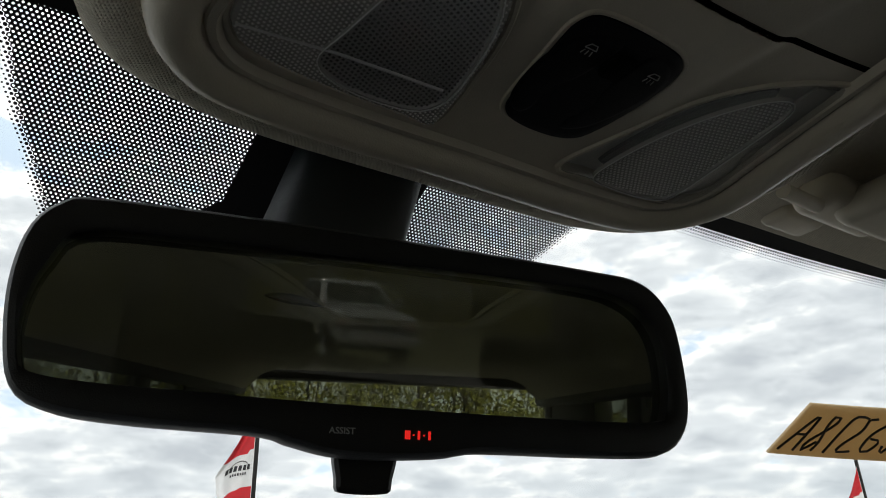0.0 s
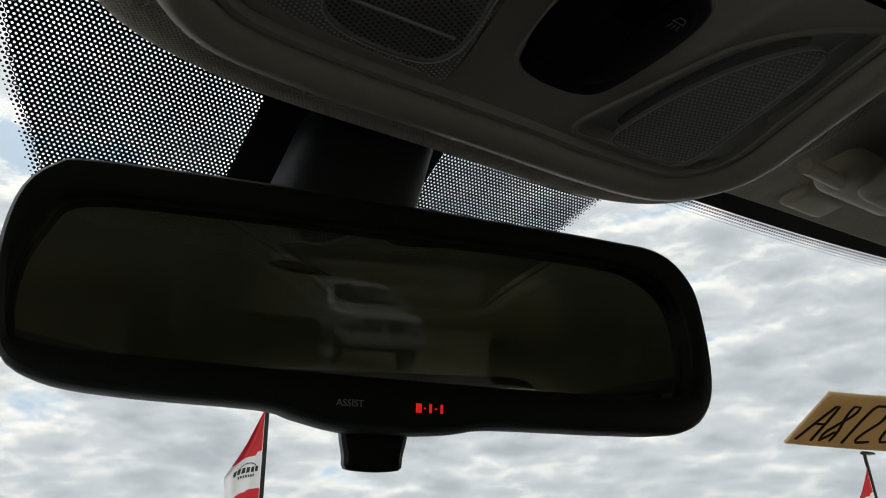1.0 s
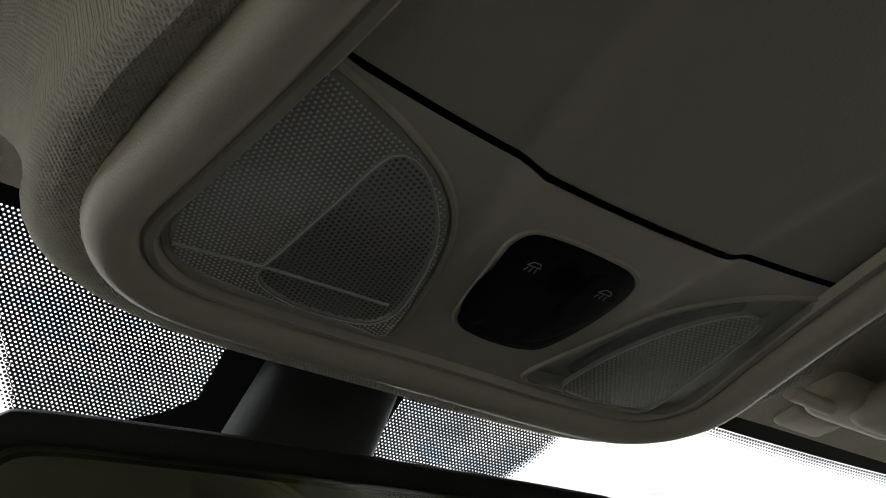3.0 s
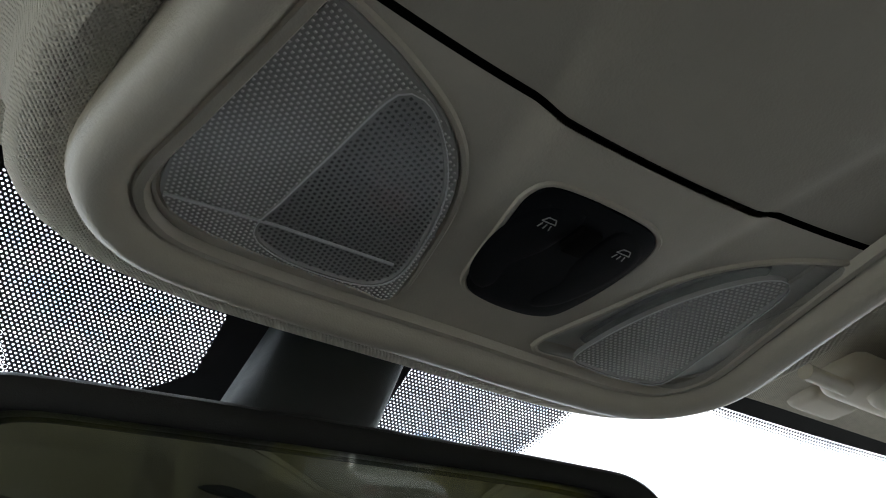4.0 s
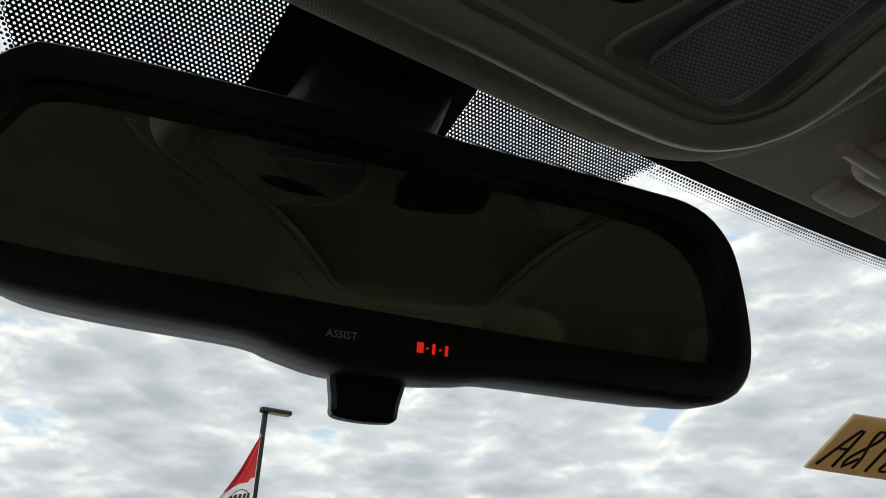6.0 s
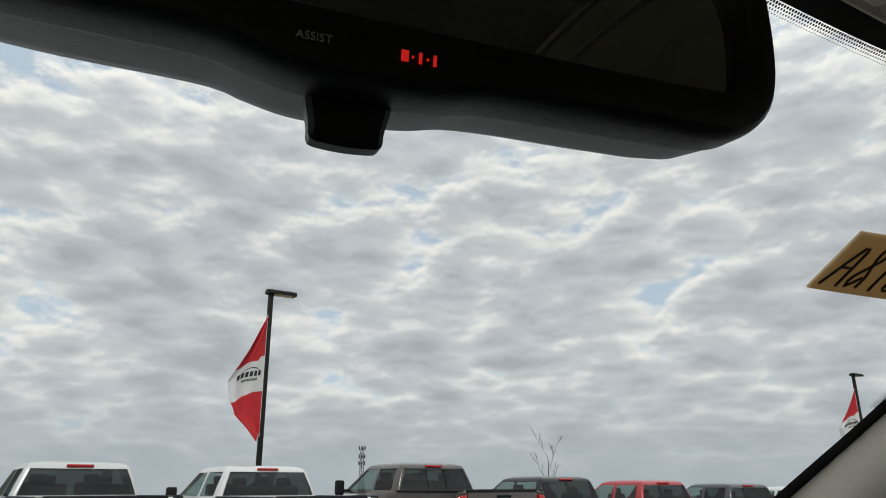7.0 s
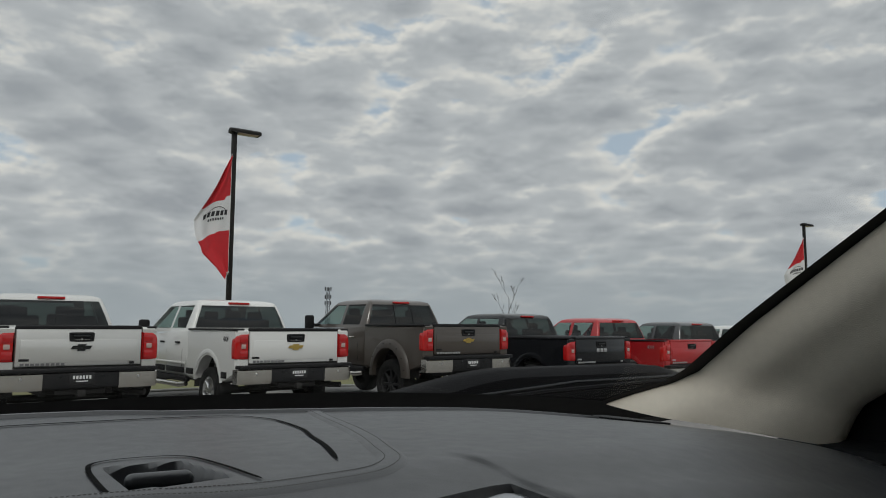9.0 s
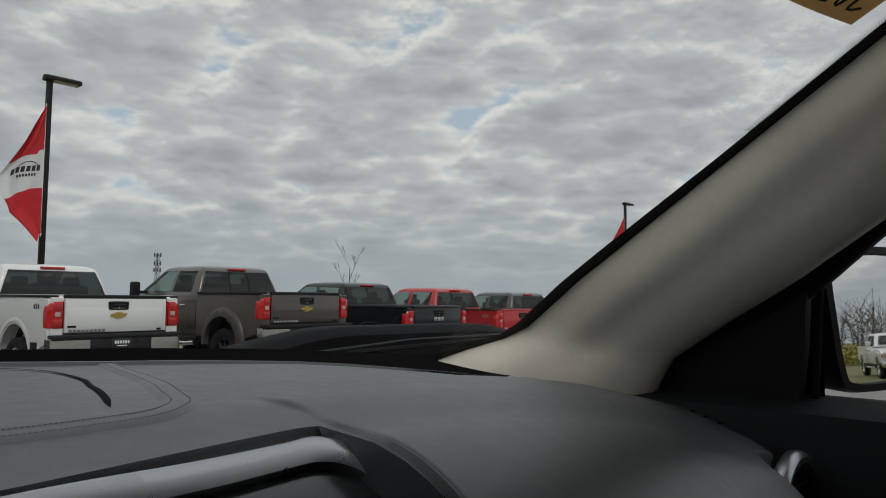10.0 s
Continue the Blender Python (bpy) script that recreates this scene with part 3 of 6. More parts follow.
    big = inset(loop, 0.017)
    holes = [inset(lens1, 0.0012), inset(lens2, 0.0012), inset(plate, 0.0012)]
    panel("front_panel", M["console"], lambda x, y: inside(x, y, big) and not any(inside(x, y, h) for h in holes), 0.0, 0.13, 0.0015)
    # same plastic as the front panel, with shade put into its colour
    panel("glasses_bin_door", M["beige_dimmed"], lambda x, y: inside(x, y, big), -0.25, 0.0, 0.003)
    bm = skin(bmesh.new(), [[(x, seam_y(x) + o, 0.0055) for x in (k * 0.004 - 0.1 for k in range(51))] for o in (-0.003, 0.003)], False)
    part("seam_gap", bm, M["gap"], con, "dark gap in front of the bin door")

    def bead(name, lp, mat, w, h, z0):
        bm = bmesh.new()
        prof = [(-w, 0.004), (-w * 0.9, 0.0002), (-w * 0.4, -h), (w * 0.3, -h), (w * 0.8, 0.0), (w, 0.004)]
        skin(bm, [[p + Vector((0, 0, z0 + dz + height(p.x, p.y) - 0.0032)) for p in inset(lp, d)] for d, dz in prof])
        return part(name, bm, mat, con)

    def prisms(loop, without, pitch, angle, z, h, fill):
        """Small pyramids, pressed side by side into the lens inside a loop."""
        bm = bmesh.new()
        ca, sa = math.cos(radians(angle)), math.sin(radians(angle))
        n = int(0.14 / pitch)
        for i in range(-n, n):
            for j in range(-n, n):
                a = i + 0.5 * (j % 2)
                x, y = (a * ca - j * sa) * pitch, (a * sa + j * ca) * pitch + 0.02
                if abs(x) > 0.12 or not inside(x, y, loop) or (without and inside(x, y, without)):
                    continue
                k = pitch * fill
                base = [bm.verts.new((x + (a * ca - b * sa) * k, y + (a * sa + b * ca) * k, z)) for a, b in ((-1, -1), (1, -1), (1, 1), (-1, 1))]
                top = [bm.verts.new((x + (a * ca - b * sa) * k * 0.6, y + (a * sa + b * ca) * k * 0.6, z - h)) for a, b in ((-1, -1), (1, -1), (1, 1), (-1, 1))]
                for q in range(4):
                    bm.faces.new((base[q], base[(q + 1) % 4], top[(q + 1) % 4], top[q]))
                bm.faces.new(top)
        return bm

    for lp, sgn in ((lens1, -1), (lens2, 1)):
        lamp = new("map_lamp")
        lamp.parent = con
        lamp["label"] = "clear prismatic map lamp lens"
        bm = bmesh.new()
        skin(bm, [[p + Vector((0, 0, dz)) for p in inset(lp, d)] for d, dz in ((-0.0012, 0.0036), (0.0006, 0.0070), (0.0014, 0.0082))], True, (False, True))
        part("reflector", bm, M["reflector"], lamp)
        bm = bmesh.new()
        rings = [inset(lp, d) for d in (0.0008, 0.0016, 0.004)]
        zs = (0.0036, 0.0020, 0.0012)
        skin(bm, [[p + Vector((0, 0, z)) for p in r] for r, z in zip(rings, zs)], True, (False, True))
        part("lens", bm, M["prism_grid"] if sgn < 0 else M["lens_clear"], lamp).visible_shadow = False
        # inner focusing lens with its moulded ridge
        pts = [(-0.0710, 0.053), (-0.0690, 0.036), (-0.0650, 0.012), (-0.0615, -0.008), (-0.0575, -0.0125), (-0.050, -0.0095), (-0.040, 0.002), (-0.0330, 0.016), (-0.0285, 0.036), (-0.0280, 0.052), (-0.036, 0.0600), (-0.058, 0.0605)]
        if sgn > 0:
            pts = [(0.0475, 0.061), (0.058, 0.0635), (0.074, 0.0632), (0.0850, 0.0600), (0.0868, 0.052), (0.0842, 0.036), (0.0800, 0.012), (0.0765, -0.0035), (0.0715, -0.0085), (0.0640, -0.0050), (0.0555, 0.008), (0.0495, 0.025), (0.0465, 0.045)]
        sub = spline([(x, y, 0) for x, y in pts], 60)
        bm = bmesh.new()
        skin(bm, [[p + Vector((0, 0, z)) for p in inset(sub, d)] for d, z in ((0, 0.0012), (0.0003, -0.0006), (0.0009, -0.0006), (0.0013, 0.0004))], True, (False, True))
        part("focus_lens", bm, M["prism_grid"], lamp).visible_shadow = False
        # the clear prisms' sparkle is coloured in, pale or near black by field
        if sgn < 0:
            field = tagged(part("prism_field", prisms(inset(lp, 0.0020), inset(sub, 0.0004), 0.00150, 22, 0.0011, 0.0003, 0.24), M["prism_glint"], lamp, "fine pressed prism grid, glints and dark spots coloured in"), kind="stuff")
            field.visible_shadow = False
        field = tagged(part("prism_field", prisms(inset(sub, 0.0010), None, 0.00165, 22 if sgn < 0 else -14, 0.0005, 0.0004, 0.27), M["prism_dark_spot"] if sgn < 0 else M["prism_glint"], lamp, "fine pressed prism grid, glints and dark spots coloured in"), kind="stuff")
        field.visible_shadow = False
        bm = bmesh.new()
        skin(bm, [[p + Vector((0, 0, z)) for p in inset(sub, d)] for d, z in ((0.0030, 0.0078), (0.0038, 0.0066), (0.0046, 0.0070))], True, (False, True))
        part("bulb_well", bm, M["well"], lamp, "grey metal bulb well")
        bm = skin(bmesh.new(), [[p + Vector((o * math.cos(t), o * math.cos(t) * 0.3, -0.0007 - o * math.sin(t))) for p in sub] for o, t in ((0.00025, math.pi / 3 * k) for k in range(6))], True, wrap=True)
        part("lens_ridge", bm, M["plate_line"], lamp, "bright moulded ridge")
        # pale wedges added behind the clear cover imitate its two bright reflections
        if sgn > 0:
            for face in ([(0.0862, 0.0290), (0.0915, 0.0300), (0.0990, -0.0010), (0.0930, -0.0180), (0.0815, -0.0130)], [(0.0985, 0.0300), (0.1030, 0.0290), (0.0995, 0.0060), (0.0960, 0.0160)]):
                bm = bmesh.new()
                low = [bm.verts.new((x, y, 0.0062 - 0.10 * (x - 0.086))) for x, y in face]
                top = [bm.verts.new((x, y, 0.0078)) for x, y in face]
                bm.faces.new(low)
                for k in range(len(low)):
                    bm.faces.new((low[k], low[(k + 1) % len(low)], top[(k + 1) % len(low)], top[k]))
                part("reflection_wedge", bm, M["glint_wedge"], lamp, "pale wedge added for a bright reflection in the lens")
        bm = bmesh.new()
        cx = -0.045 if sgn < 0 else 0.064
        rod(bm, (cx, 0.03, 0.0055), (cx, 0.045, 0.0055), 0.0025, seg=14)
        part("bulb", bm, M["bulb"], lamp)
        if sgn < 0:
            bm = bmesh.new()
            xs = (-0.096, -0.032)
            tube(bm, [(xs[0], 0.0515, 0.0010), (xs[0] * 0.55 + xs[1] * 0.45, 0.0465, -0.0006), (xs[1], 0.0450, -0.0010)], 0.0005, 6)
            part("moulded_line", bm, M["plate_line"], lamp)
        bead("lens_rim", lp, M["console"], 0.0016, 0.0010, 0.0032)

    # switch plate
    sw = new("lamp_switch")
    sw.parent = con
    sw["label"] = "matt black double lamp switch"
    bead("switch_rim", plate, M["console"], 0.0014, 0.0007, 0.0032)
    bm = bmesh.new()
    skin(bm, [[p + Vector((0, 0, z + height(p.x, p.y) - 0.0032)) for p in inset(plate, d)] for d, z in ((0.0006, 0.005), (0.0010, 0.0022), (0.0026, 0.0012), (0.006, 0.0010))], True, (False, True))
    part("plate", bm, M["switch"], sw)
    for sgn in (-1, 1):
        c = -0.001
        pts = [(0.0055, -0.004), (0.013, -0.005), (0.020, -0.001), (0.0235, 0.008), (0.0232, 0.02), (0.019, 0.034), (0.011, 0.040), (0.0075, 0.035), (0.0085, 0.024), (0.0055, 0.014)]
        lp = spline([(c + 0.0075 + sgn * x * 0.9, y + 0.004, 0) for x, y in (pts if sgn > 0 else pts[::-1])], 44)
        bm = bmesh.new()
        skin(bm, [[p + Vector((0, 0, z)) for p in inset(lp, d)] for d, z in ((0, 0.0012), (0.0006, 0.0008), (0.002, 0.0006))], True, (False, True))
        for w in bm.verts:
            w.co.z += height(w.co.x, w.co.y) - 0.0032
        b = part("button", bm, M["switch"], sw)
        bm = bmesh.new()
        x0 = 0.0067 + sgn * 0.0130
        flip = Matrix.Translation((x0, 0.0060, height(x0, 0.006) - 0.0028))
        for a, bb in (((-0.0022, 0.0), (0.0022, 0.0)), ((-0.0022, 0.0), (-0.0012, -0.0018)), ((0.0022, 0.0), (0.0012, -0.0018)), ((-0.0012, -0.0018), (0.0012, -0.0018)), ((-0.0014, 0.0008), (-0.0018, 0.0026)), ((0, 0.0008), (0, 0.0026)), ((0.0014, 0.0008), (0.0018, 0.0026))):
            rod(bm, (*a, 0), (*bb, 0), 0.00018, seg=6)
        bmesh.ops.transform(bm, matrix=flip, verts=bm.verts[:])
        part("lamp_icon", bm, M["icon"], b, "small printed lamp symbol")
    bm = boxes([((0.0060, 0.0075, height(0.006, 0.0075) - 0.0030), (0.0068, 0.0105, 0.003))], 0.0006)
    part("slot", bm, M["gap"], sw, "recessed black sensor slot")


console()


# ---- rear-view mirror ----
def rear_view_mirror():
    n = Vector((-0.2492, -0.9615, -0.1160)).normalized()
    u = Vector((0.9683, -0.2493, -0.0136)).normalized()
    v = n.cross(u).normalized()
    v = v if v.z > 0 else -v
    base = Matrix.Translation((-0.0097, 0.1216, 1.6908)) @ Matrix((u, v, n)).transposed().to_4x4()
    mir = thing("rear_view_mirror", (0, 0, 0), "black rear-view mirror flipped to night with tab below", "mirror")
    mir.matrix_basis = base
    outline = spline([(-0.1274, 0.0091, 0), (-0.1244, 0.0255, 0), (-0.1165, 0.0349, 0), (-0.1038, 0.0382, 0), (-0.0436, 0.0384, 0), (0.0198, 0.0367, 0), (0.0859, 0.0344, 0), (0.1114, 0.0317, 0), (0.1250, 0.0200, 0), (0.1298, 0.0030, 0), (0.1313, -0.0201, 0), (0.1269, -0.0334, 0), (0.1152, -0.0411, 0), (0.0887, -0.0425, 0), (0.0397, -0.0428, 0), (0.0227, -0.0452, 0), (0.0035, -0.0463, 0), (-0.0160, -0.0458, 0), (-0.0318, -0.0425, 0), (-0.0437, -0.0397, 0), (-0.0855, -0.0380, 0), (-0.1094, -0.0351, 0), (-0.1211, -0.0279, 0), (-0.1261, -0.0099, 0)], 150)
    hole = spline([(-0.1205, 0.0000, 0), (-0.1160, 0.0140, 0), (-0.1065, 0.0245, 0), (-0.0650, 0.0262, 0), (0.0250, 0.0260, 0), (0.0850, 0.0250, 0), (0.1060, 0.0205, 0), (0.1170, 0.0100, 0), (0.1205, -0.0060, 0), (0.1190, -0.0230, 0), (0.1120, -0.0278, 0), (0.0700, -0.0288, 0), (-0.0034, -0.0282, 0), (-0.0600, -0.0268, 0), (-0.1120, -0.0243, 0), (-0.1200, -0.0154, 0)], 150)
    # pair up the two loops by angle
    key = lambda p: math.atan2(p.y / 0.04, p.x / 0.13)
    hole.sort(key=key)
    outline.sort(key=key)
    bm = bmesh.new()
    rings = [[p + Vector((0, 0, z)) for p in inset(outline, k)] for k, z in ((0.0012, -0.015), (0.0003, -0.012), (0.0, -0.001), (0.0008, 0.0032), (0.0024, 0.0052), (0.0046, 0.0056))]
    rings += [[p + Vector((0, 0, z)) for p in inset(hole, k)] for k, z in ((-0.0012, 0.0052), (0.0, 0.0042), (0.0002, -0.008))]
    skin(bm, rings)
    part("bezel", bm, M["mirror_black"], mir)
    bm = bmesh.new()
    rings = []
    for k, z in ((0.030, -0.060), (0.018, -0.058), (0.006, -0.050), (0.0015, -0.036), (0.0008, -0.013)):
        ring = inset(outline, k)
        rings.append([p + Vector((0, 0, z * (1 - 0.10 * smooth(-0.02, 0.06, p.x) * smooth(0.012, 0.03, -z)))) + Vector((0, 0.0022 * smooth(0.012, 0.03, -z) if p.y < -0.01 else 0, 0)) for p in ring])
    skin(bm, rings, True, (True, False))
    part("back_shell", bm, M["shell_grey"], mir, "dark grey back shell")
    bm = bmesh.new()
    bm.faces.new([bm.verts.new(p + Vector((0, 0, -0.0012))) for p in inset(hole, -0.0006)])
    bmesh.ops.transform(bm, matrix=pose(0, 0, -0.0004, -0.8, 0, 0), verts=bm.verts[:])
    part("mirror_glass", bm, M["silver"], mir, "dim greenish mirror glass")
    bm = bmesh.new()
    bm.faces.new([bm.verts.new(p) for p in inset(hole, -0.0003)])
    bmesh.ops.transform(bm, matrix=pose(0, 0, 0.0012, 4.35, 0, 0), verts=bm.verts[:])
    part("front_glass", bm, M["prism"], mir, "thin tilted front of the wedge glass")
    # night lever
    bm = bmesh.new()
    lp = spline([(-0.0126, -0.0405, 0), (-0.0126, -0.0535, 0), (-0.0123, -0.0566, 0), (-0.0100, -0.0577, 0), (-0.0018, -0.0582, 0), (0.0058, -0.0577, 0), (0.0079, -0.0567, 0), (0.0083, -0.0535, 0), (0.0084, -0.0406, 0)], 48)
    skin(bm, [[p + Vector((0, 0, z)) for p in inset(lp, d)] for d, z in ((0.0015, -0.0195), (0.0, -0.018), (0.0, -0.0125), (0.0015, -0.011))], True, (True, True))
    part("night_lever", bm, M["mirror_black"], mir)
    face = Matrix.Translation((0, 0, 0.0058))
    text_mesh("assist_lettering", "ASSIST", 0.0032, face @ Matrix.Translation((-0.0150, -0.0372, 0)), M["print_grey"], mir, 0.0002, "grey printed word")
    bm = boxes([((x, -0.0375, 0.0058), (w, 0.0030, 0.0006)) for x, w in ((0.0086, 0.0019), (0.0128, 0.0008), (0.0168, 0.0008))] + [((x, -0.0375, 0.0058), (0.0005, 0.0005, 0.0006)) for x in (0.0108, 0.0148)])
    part("lit_print", bm, M["led"], mir, "short red lit print bars")
    # stalk: cover blade on the glass and a rounded arm down to the ball
    stalk = thing("mirror_stalk", (0, 0.2, 1.80), "black plastic mirror stalk on the windshield", "mirror mount")
    inv = Matrix.Translation((0, -0.2, -1.80))
    bm = bmesh.new()
    rings = []
    for f in (k / 9 for k in range(10)):
        c = Vector((0.027 - 0.056 * f, 0.212 - 0.062 * f, 1.835 - 0.125 * f))
        w = 0.036 - 0.007 * f
        d = 0.022
        ring = []
        for k in range(60):
            t = 2 * math.pi * k / 60
            # flat faces with rounded corners
            q = math.copysign(abs(math.cos(t)) ** 0.62, math.cos(t))
            depth = d * math.copysign(abs(math.sin(t)) ** 0.62, math.sin(t))
            ring.append(c + Vector((q * w, depth, depth * 0.5)))
        rings.append(ring)
    skin(bm, rings, True, (True, True))
    bmesh.ops.transform(bm, matrix=inv, verts=bm.verts[:])
    part("cover", bm, M["stalk"], stalk)
    bm = bmesh.new()
    bmesh.ops.create_uvsphere(bm, u_segments=20, v_segments=12, radius=0.018, matrix=Matrix.Translation((0.0, 0.158, 1.70)))
    rod(bm, (0.0, 0.150, 1.698), (0.002, 0.175, 1.74), 0.014, seg=18)
    bmesh.ops.transform(bm, matrix=inv, verts=bm.verts[:])
    part("ball_joint", bm, M["mirror_black"], stalk)


rear_view_mirror()


# ---- sun visors, pillars ----
def sun_visor(sgn):
    vis = thing("sun_visor", (sgn * 0.430, 0.034, 1.812), "folded beige cloth sun visor under the headliner", "sun visor", group="sun visors")
    bm = bmesh.new()
    box(bm, (0.03 * sgn, -0.02, 0), (0.33, 0.165, 0.022), 0.010, seg=4)
    for w in bm.verts:
        w.co.z += -0.05 * (w.co.y + 0.0) * 0.2
    part("pad", bm, M["beige_dimmed"], vis)
    bm = bmesh.new()
    tube(bm, [(-sgn * 0.150, 0.060, -0.002), (-sgn * 0.185, 0.060, -0.001)], 0.0048, 12)
    part("pivot_rod", bm, M["console"], vis)
    bm = bmesh.new()
    box(bm, (-sgn * 0.100, 0.104, 0.022), (0.046, 0.026, 0.014), 0.0065, seg=4)
    part("clip_base", bm, M["console"], vis, "flush rounded plastic clip plate")
    bm = bmesh.new()
    box(bm, (-sgn * 0.112, 0.060, 0.004), (0.080, 0.036, 0.022), 0.0105, seg=5)
    for w in bm.verts:
        w.co.z += 0.006 * math.cos(24 * (w.co.x + sgn * 0.112))
    part("clip", bm, M["console"], vis, "rounded beige plastic retaining clip")


sun_visor(1)
sun_visor(-1)


def pillar(name, sgn, label):
    """Windshield pillar trim: a rounded moulding between the glass edge and the door opening."""
    bm = bmesh.new()
    rings = []
    for k in range(33):
        f = k / 32
        z = 1.335 + (1.835 - 1.335) * f
        zf = max(z + 0.035 * (1 - f) , 1.372)
        xf = side_x(zf) - 0.004
        front = Vector((xf, glass_y(xf, zf) - 0.004, zf))
        # rear edge leans back along the door frame
        ry = np.interp(z, (1.335, 1.379, 1.426, 1.469, 1.534, 1.70, 1.835), (0.500, 0.478, 0.409, 0.341, 0.252, 0.05, -0.10))
        rear = Vector((0.74 - 0.06 * smooth(0.4, 1, f), ry, z))
        mid = (front + rear) / 2 + Vector((-0.010, -0.008, 0.0))
        a = front.lerp(mid, 0.5) + Vector((-0.006, -0.005, -0.002))
        b = mid.lerp(rear, 0.5) + Vector((-0.005, -0.004, 0.0))
        prof = spline([front + Vector((0.006, 0.003, 0.003)), front, a, mid, b, rear, rear + Vector((0.03, 0.004, 0))], 22, False)
        rings.append([Vector((sgn * p.x, p.y, p.z)) for p in prof])
    skin(bm, rings, False)
    ob = link(name, bm, M["pillar"])
    tagged(ob, label, "pillar trim", kind="structure")


pillar("trim_right", 1, "warm grey moulded windshield pillar trim")
pillar("trim_left", -1, "warm grey moulded windshield pillar trim")


# ---- dashboard ----
def dash_z(x, y):
    z = 1.409 - 0.125 * x * x - 0.007 * smooth(0.40, 0.56, y)
    z -= 0.0060 * smooth(0.355, 0.300, y)
    near = max(0, 0.33 + 0.20 * smooth(0.02, 0.60, abs(x)) - y)
    z -= 1.45 * near ** 3 / (near + 0.14)
    z -= 6.5 * max(0, 0.30 - y) ** 2
    z -= 0.02 * smooth(0.45, 0.75, abs(x)) * smooth(0.55, 0.33, y)
    z -= 0.012 * smooth(0.665, 0.705, abs(x))
    hump = np.interp(x, (-0.4, -0.06, 0, 0.035, 0.11, 0.15, 0.30, 0.4, 0.5), (0.004, 0.0102, 0.0085, 0.0062, 0.004, 0.0033, 0.003, 0.001, 0))
    z += float(hump) * smooth(0.44, 0.585, y)
    back = 0.590 - 0.025 * smooth(0.1, 0.35, abs(x)) + 0.25 * x * x
    z -= 4.8 * (1 - 0.85 * smooth(0.28, 0.48, abs(x))) * max(0, y - back) ** 2
    return z


def tray_dip(x, y):
    """How deep the finger tray lies under the dashboard's skin."""
    d = min((x + 0.0360) / 0.006, (0.4120 - y - 0.1 * (x + 0.036)) / 0.006, (y - 0.3630) / 0.003, (0.003 - 0.155 * (y - 0.363) - x) / 0.007)
    return 0.0135 * smooth(0, 1, d)


def dashboard():
    dash = thing("dashboard", (0, 0, 0), "dark grey grained vinyl dashboard with centre bin", "dashboard")
    bm = bmesh.new()
    rows = []
    for j in range(170):
        f = j / 169
        row = []
        for x in sorted({round((k / 100 - 1) * 0.702, 4) for k in range(201)} | {round(m * (0.0992 + 0.0008 * k), 4) for k in range(26) for m in (-1, 1)} | {round(-0.042 + 0.0015 * k, 4) for k in range(34)}):
            mid = 0.302 + (0.16 if x > 0 else 0.10) * max(-0.25, min(x, 0.09))
            y0 = 0.335 * smooth(0.28, 0.62, abs(x))
            y0 += (mid - y0) * (1 - smooth(0.101, 0.118, abs(x)))
            y1 = glass_y(min(abs(x), 0.66), 1.375) - 0.012 - 0.5 * max(0, abs(x) - 0.60)
            y = y0 + (y1 - y0) * f
            z = dash_z(x, y) - tray_dip(x, y)
            row.append((x, y, z))
        rows.append(row)
    # near edge rolls down
    first = rows[0]
    rows.insert(0, [(x, y - 0.003, z - 0.004) for x, y, z in first])
    rows.insert(0, [(x, y - 0.004, z - 0.07) for x, y, z in first])
    skin(bm, rows, False)
    part("top_pad", bm, M["dash"], dash)
    # fascia below
    bm = boxes([((0, 0.50, 1.06), (1.50, 0.34, 0.48))], 0.04)
    part("fascia", bm, M["dash_low"], dash)

    def ribbon(path, w, lift, mat, name, label="", h=0.0012):
        bm = bmesh.new()
        P = spline([(x, y, 0) for x, y in path], 120, False)
        rings = []
        for k, p in enumerate(P):
            t = (P[min(k + 1, len(P) - 1)] - P[max(k - 1, 0)]).normalized()
            nrm = Vector((-t.y, t.x, 0))
            ww = w * (0.3 + 0.7 * smooth(0, 0.03, 1 - k / (len(P) - 1)))
            rings.append([Vector((q.x, q.y, dash_z(q.x, q.y) + lift + dz)) for q, dz in ((p - nrm * ww, 0), (p - nrm * ww * 0.6, h), (p + nrm * ww * 0.6, h), (p + nrm * ww, 0))])
        skin(bm, rings, False)
        return part(name, bm, mat, dash, label)

    # lid line of the centre bin, and the stitched welt round it
    LID = [(-0.16, 0.552), (-0.06, 0.555), (0.0, 0.557), (0.034, 0.566), (0.068, 0.568), (0.086, 0.560), (0.095, 0.540), (0.091, 0.495), (0.078, 0.454), (0.0635, 0.407), (0.052, 0.374)]
    ribbon(LID, 0.0013, 0.0006, M["gap"], "lid_gap", "dark curved lid gap", 0.0)
    welt = [(0.150, 0.615), (0.139, 0.565), (0.119, 0.485), (0.086, 0.395), (0.076, 0.368), (0.065, 0.3535), (0.052, 0.3455), (0.031, 0.3425), (0.008, 0.3415), (-0.010, 0.344), (-0.024, 0.348), (-0.040, 0.353), (-0.12, 0.370), (-0.2, 0.385)]
    ribbon(welt, 0.0075, -0.0002, M["dash"], "welt", "", 0.0014)
    P = spline([(x, y, 0) for x, y in welt], 330, False)
    bm = bmesh.new()
    for k in range(0, len(P) - 1):
        t = (P[k + 1] - P[k]).normalized()
        for o in (-0.0034, 0.0034):
            q = Vector((-t.y, t.x, 0)) * o
            a, b = P[k] + q, P[k].lerp(P[k + 1], 0.62) + q
